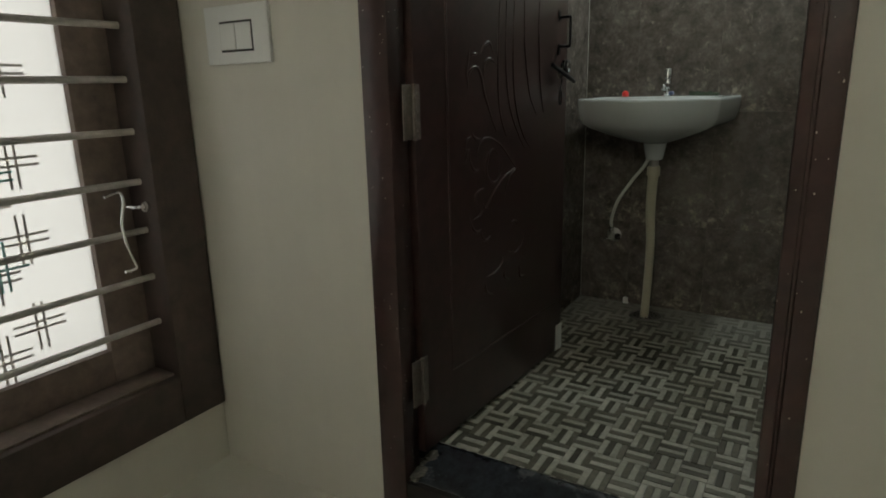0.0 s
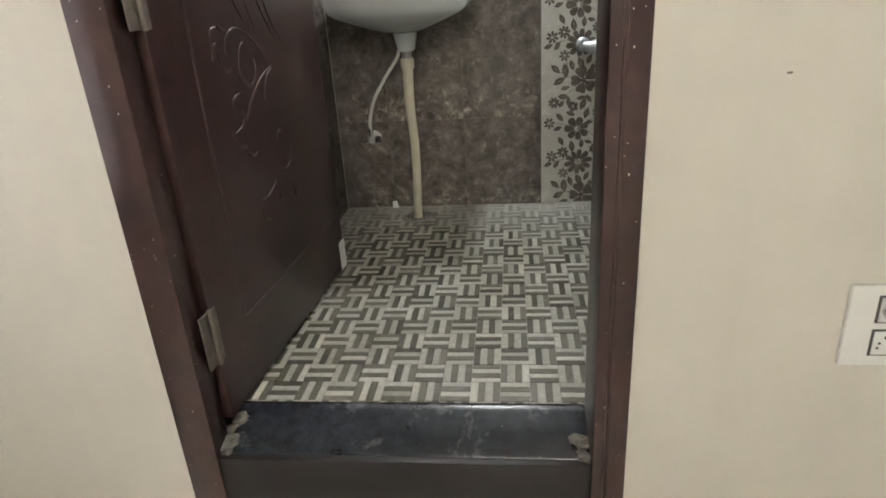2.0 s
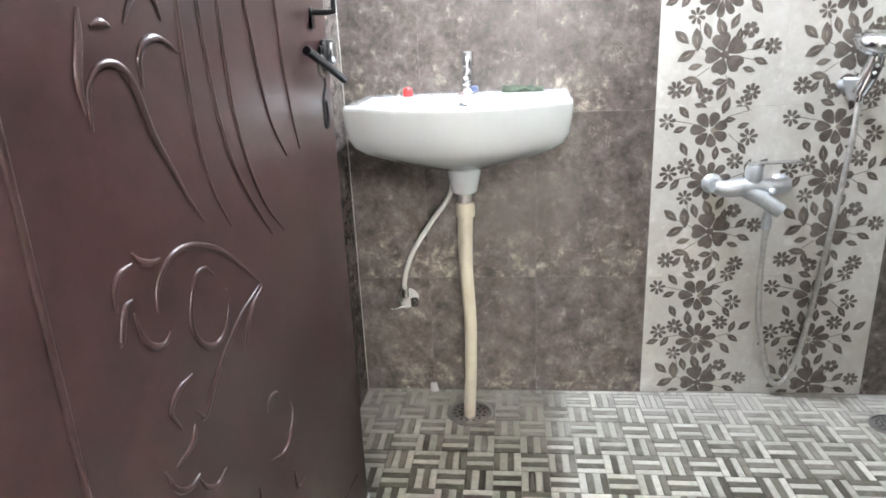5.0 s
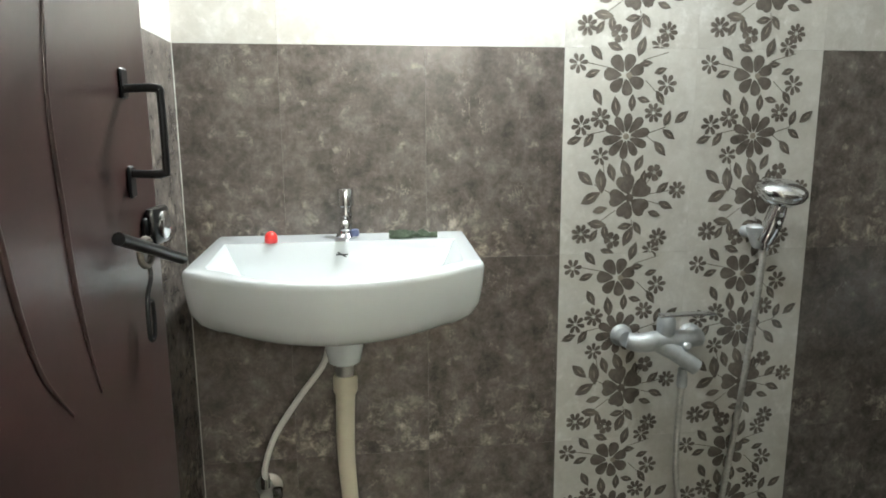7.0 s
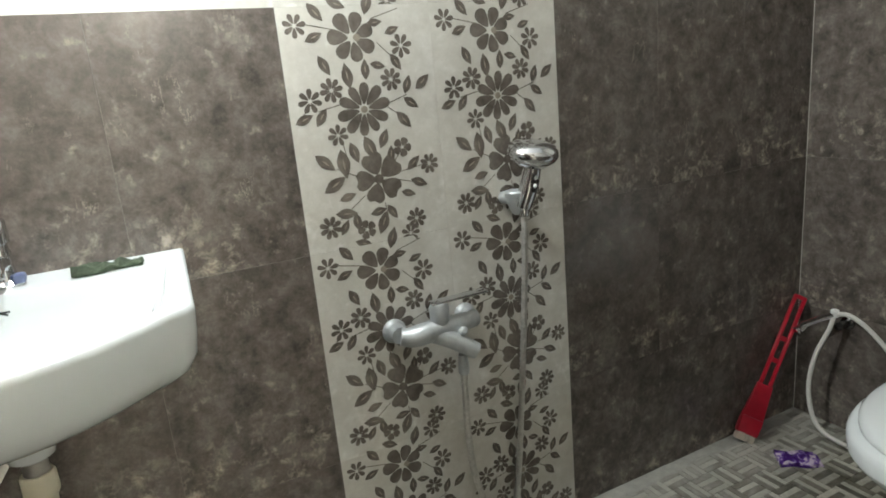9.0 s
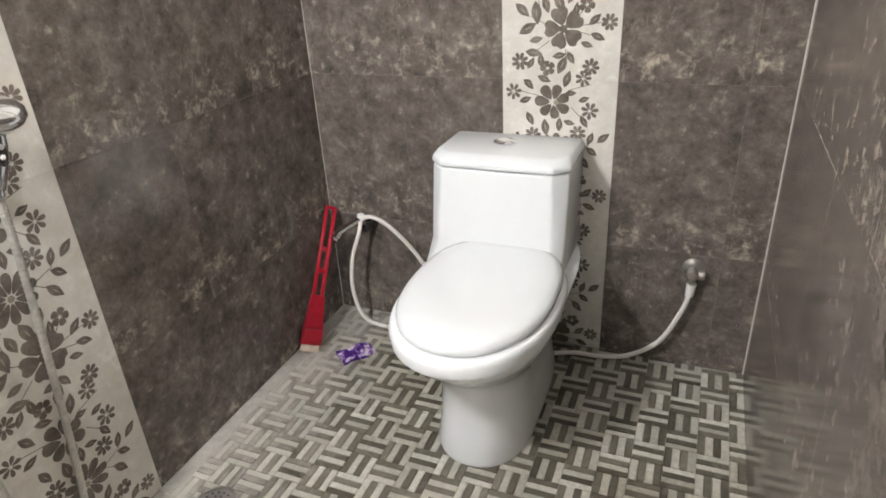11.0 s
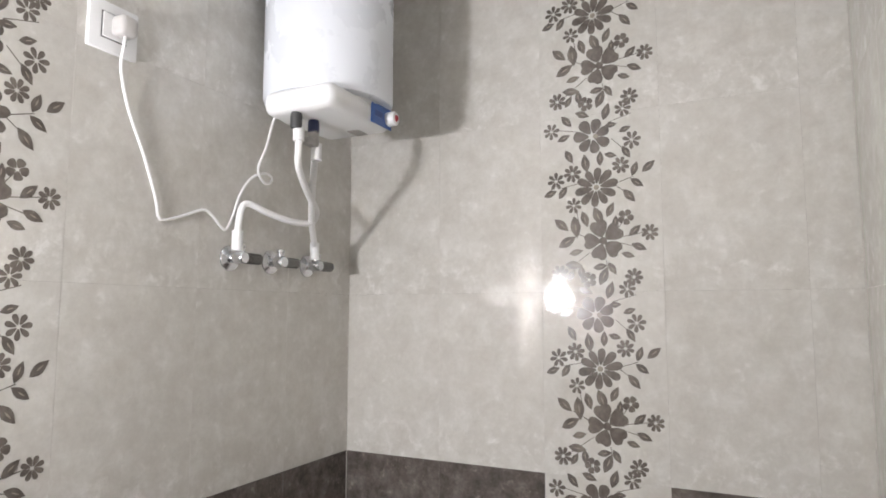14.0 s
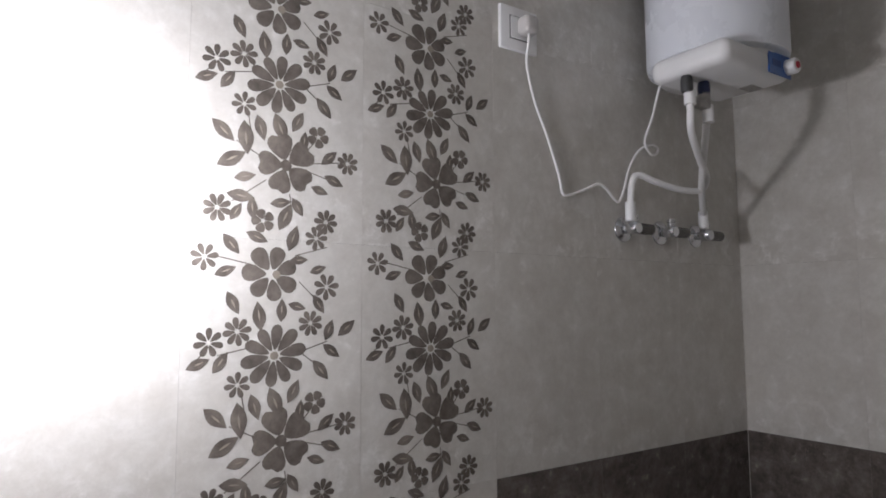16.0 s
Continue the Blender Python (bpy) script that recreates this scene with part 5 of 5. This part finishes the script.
def tile_mesh(w, h, mat):
    key = (round(w, 3), round(h, 3), mat.name)
    if key not in tile_meshes:
        dull = mat.name.startswith("dark")
        g = 0.0004 if dull else 0.00012
        bm = box(-w / 2 + g, w / 2 - g, 0, T, -h / 2 + g, h / 2 - g)
        front = [e for e in bm.edges if all(v.co.y < 1e-5 for v in e.verts)]
        bmesh.ops.bevel(bm, geom=front, offset=0.0003 if dull else 0.0001, segments=1, affect="EDGES")
        me = bpy.data.meshes.new("tile")
        bm.to_mesh(me)
        bm.free()
        me.materials.append(mat)
        tile_meshes[key] = me
    return tile_meshes[key]


# The flower print: places in thousandths of a metre from the tile's upper left corner.
BIG = [(137, 57, 7, 45, 0.62), (144, 188, 10, 50, 0.42), (158, 324, 5, 51, 0.86)]
SMALL = [(31, 32, 7, 19), (233, 76, 7, 20), (41, 164, 7, 20), (84, 148, 8, 20), (205, 137, 8, 19), (86, 231, 7, 18), (214, 268, 5, 17), (270, 308, 8, 18), (48, 404, 8, 20), (121, 420, 5, 17), (230, 415, 8, 19), (213, 444, 7, 18)]
LEAF_A = [(63, 53, 32, 22), (71, 10, 36, -50), (183, 32, 28, 5), (217, 47, 28, 20), (219, 105, 33, -58), (155, 115, 34, 88), (181, 109, 28, -14), (118, 124, 42, 98), (76, 103, 36, -62)]
LEAF_B = [(26, 196, 33, 22), (59, 195, 34, 55), (238, 149, 33, 70), (271, 146, 36, 40), (243, 184, 33, -36), (224, 215, 38, -50)]
LEAF_C = [(114, 267, 38, -72), (90, 286, 50, -83), (54, 279, 42, -42), (68, 323, 46, 30), (90, 350, 32, 14), (147, 262, 46, -68), (177, 247, 36, 64), (189, 279, 31, 84), (235, 302, 34, 42), (244, 342, 34, -24), (218, 361, 29, -18)]
LEAF_D = [(84, 382, 40, -6), (77, 408, 30, 58), (103, 400, 34, 97), (150, 388, 32, 10), (158, 411, 44, 66), (179, 393, 32, -58), (112, 447, 34, -22), (172, 446, 40, 72)]
STEMS = [(48, 30, 105, 42), (176, 25, 233, 8), (184, 68, 215, 98), (54, 184, 108, 173), (185, 184, 235, 168), (190, 186, 215, 205), (75, 293, 112, 312), (190, 318, 262, 307), (195, 330, 232, 340), (70, 392, 125, 352), (165, 372, 168, 395), (92, 240, 100, 285), (210, 275, 190, 300), (22, 192, 42, 170)]


def print_bmesh(which):
    """Flat petals and leaves; which: 0 dark, 1 the pale veins inside leaves and the flowers' eyes."""
    bm = bmesh.new()
    lift = [-0.00015 if which == 0 else -0.0007]

    def fan_(pts):
        lift[0] -= 0.000002
        vs = [bm.verts.new((x / 1000, lift[0], -y / 1000)) for x, y in pts]
        if len(vs) > 2:
            bm.faces.new(vs)

    def blade(cx, cy, length, ang, wide=0.40, s_=1.0):
        a = radians(-ang)
        pts = []
        n = 6
        for k in range(2 * n):
            t = k / n if k <= n else 2 - k / n
            side = 1 if k < n else -1
            w = side * wide * length / 2 * math.sin(math.pi * t) * (1.15 - 0.3 * t) * s_
            u = (t - 0.5) * length * s_
            pts.append((cx + u * math.cos(a) - w * math.sin(a), cy + u * math.sin(a) + w * math.cos(a)))
        fan_(pts)

    def petal(cx, cy, a, r, w, heart=False):
        pts = []
        for k in range(16):
            th = 2 * math.pi * k / 16
            u = 0.57 + 0.43 * math.cos(th)
            v = w * 0.5 * math.sin(th) * (0.35 + 0.95 * u)
            if heart and k == 0:
                u -= 0.10
            pts.append((cx + r * (u * math.cos(a) - v * math.sin(a)), cy + r * (u * math.sin(a) + v * math.cos(a))))
        fan_(pts)

    for cx, cy, n, r, w in BIG:
        if which == 0:
            for k in range(n):
                a = 2 * math.pi * (k + 0.35) / n + 0.2
                petal(cx + (0 if n == 5 else 2) * math.cos(a), cy + 2 * math.sin(a), a, r * (1 + 0.07 * math.sin(5 * k)), w, n == 5)
            if n == 5:
                fan_([(cx + 10 * math.cos(t), cy + 10 * math.sin(t)) for t in [k * math.pi / 5 for k in range(10)]])
        elif n != 5:
            fan_([(cx + (8 if n == 7 else 0) + 7 * math.cos(t), cy + 7 * math.sin(t)) for t in [k * math.pi / 5 for k in range(10)]])
    if which == 0:
        for cx, cy, n, r in SMALL:
            for k in range(n):
                petal(cx, cy, 2 * math.pi * k / n + 0.4 * cx, r * 1.15, 0.46 if n > 5 else 0.85)
        for x0, y0, x1, y1 in STEMS:
            dx, dy = x1 - x0, y1 - y0
            l_ = math.hypot(dx, dy)
            nx, ny = -dy / l_ * 0.9, dx / l_ * 0.9
            fan_([(x0 + nx, y0 + ny), (x1 + nx, y1 + ny), (x1 - nx, y1 - ny), (x0 - nx, y0 - ny)])
    for some in (LEAF_A, LEAF_B, LEAF_C, LEAF_D):
        for cx, cy, l_, ang in some:
            if which == 0:
                blade(cx, cy, l_ * 1.15, ang, 0.46)
            else:
                a = radians(-ang)
                blade(cx + 1.5 * math.cos(a), cy + 1.5 * math.sin(a), l_, ang, 0.17, 0.46)
    bm.normal_update()
    for f in bm.faces:
        if f.normal.y > 0:
            f.normal_flip()
    return bm


print_meshes = {}


def decorate(tile, w, z0, z1):
    """The print lies on the tile; on tiles cut at floor or ceiling it is cut too."""
    top = 0.0 if z1 < 2.5 else 0.002
    key = (round(w, 2), z0 == 0.0, z1 > 2.5)
    if key not in print_meshes:
        both_ = []
        for which, mat in ((0, PRINT), (1, PRINT_PALE)):
            bm = print_bmesh(which)
            if z0 == 0.0:
                bmesh.ops.bisect_plane(bm, geom=bm.verts[:] + bm.edges[:] + bm.faces[:], plane_co=(0, 0, -0.353), plane_no=(0, 0, -1), clear_outer=True)
            if z1 > 2.5:
                bmesh.ops.bisect_plane(bm, geom=bm.verts[:] + bm.edges[:] + bm.faces[:], plane_co=(0, 0, -0.003), plane_no=(0, 0, 1), clear_outer=True)
            bm.transform(Matrix.Diagonal((w / 0.3, 1, 1, 1)) @ Matrix.Translation((-0.15, 0, top)))
            bm.transform(Matrix.Translation((0, 0, (z1 - z0) / 2)))
            me = bpy.data.meshes.new("flower_print")
            bm.to_mesh(me)
            bm.free()
            me.materials.append(mat)
            both_.append(me)
        print_meshes[key] = both_
    for nm, me in zip(("flower_print", "leaf_veins"), print_meshes[key]):
        ob = new(nm, me)
        ob.parent = tile
        tagged(ob, label="grey-brown printed flowers and leaves" if nm == "flower_print" else "pale leaf veins of the print")


def lay(parent, edges, origin, ax, turn, floral=()):
    """Tiles along one wall: edges are places along it; turn about z so that the glazed side faces the room."""
    for a, b_ in zip(edges, edges[1:]):
        for z0, z1 in zip(ROW, ROW[1:]):
            fl = any(abs(a - f) < 0.02 for f in floral)
            ob = new("tile", tile_mesh(b_ - a, z1 - z0, LIGHT_TILE if fl or z0 > 1.2 else DARK_TILE))
            p = Vector(origin) + Vector(ax) * ((a + b_) / 2)
            jig = random.Random(int(a * 1000) * 7 + int(z0 * 1000) + int(turn))
            ob.matrix_world = Matrix.Translation((p.x, p.y, (z0 + z1) / 2)) @ Euler((radians(jig.uniform(-0.1, 0.1)), 0, radians(turn + jig.uniform(-0.08, 0.08)))).to_matrix().to_4x4()
            ob.parent = parent
            if fl:
                decorate(ob, b_ - a, z0, z1)


lay(wall_north, XS, (0, 0, 0), (1, 0, 0), 0, floral=(0.0, 0.3))
lay(wall_east, YS, (EAST, 0, 0), (0, 1, 0), -90, floral=(-0.894,))
lay(wall_west, [SOUTH, -1.2, -0.9, -0.6, -0.3, 0.0], (WEST, 0, 0), (0, 1, 0), 90)
lay(wall_south, [0.105, 0.34, 0.62, 0.89, 1.199, EAST], (0, SOUTH, 0), (1, 0, 0), 180)
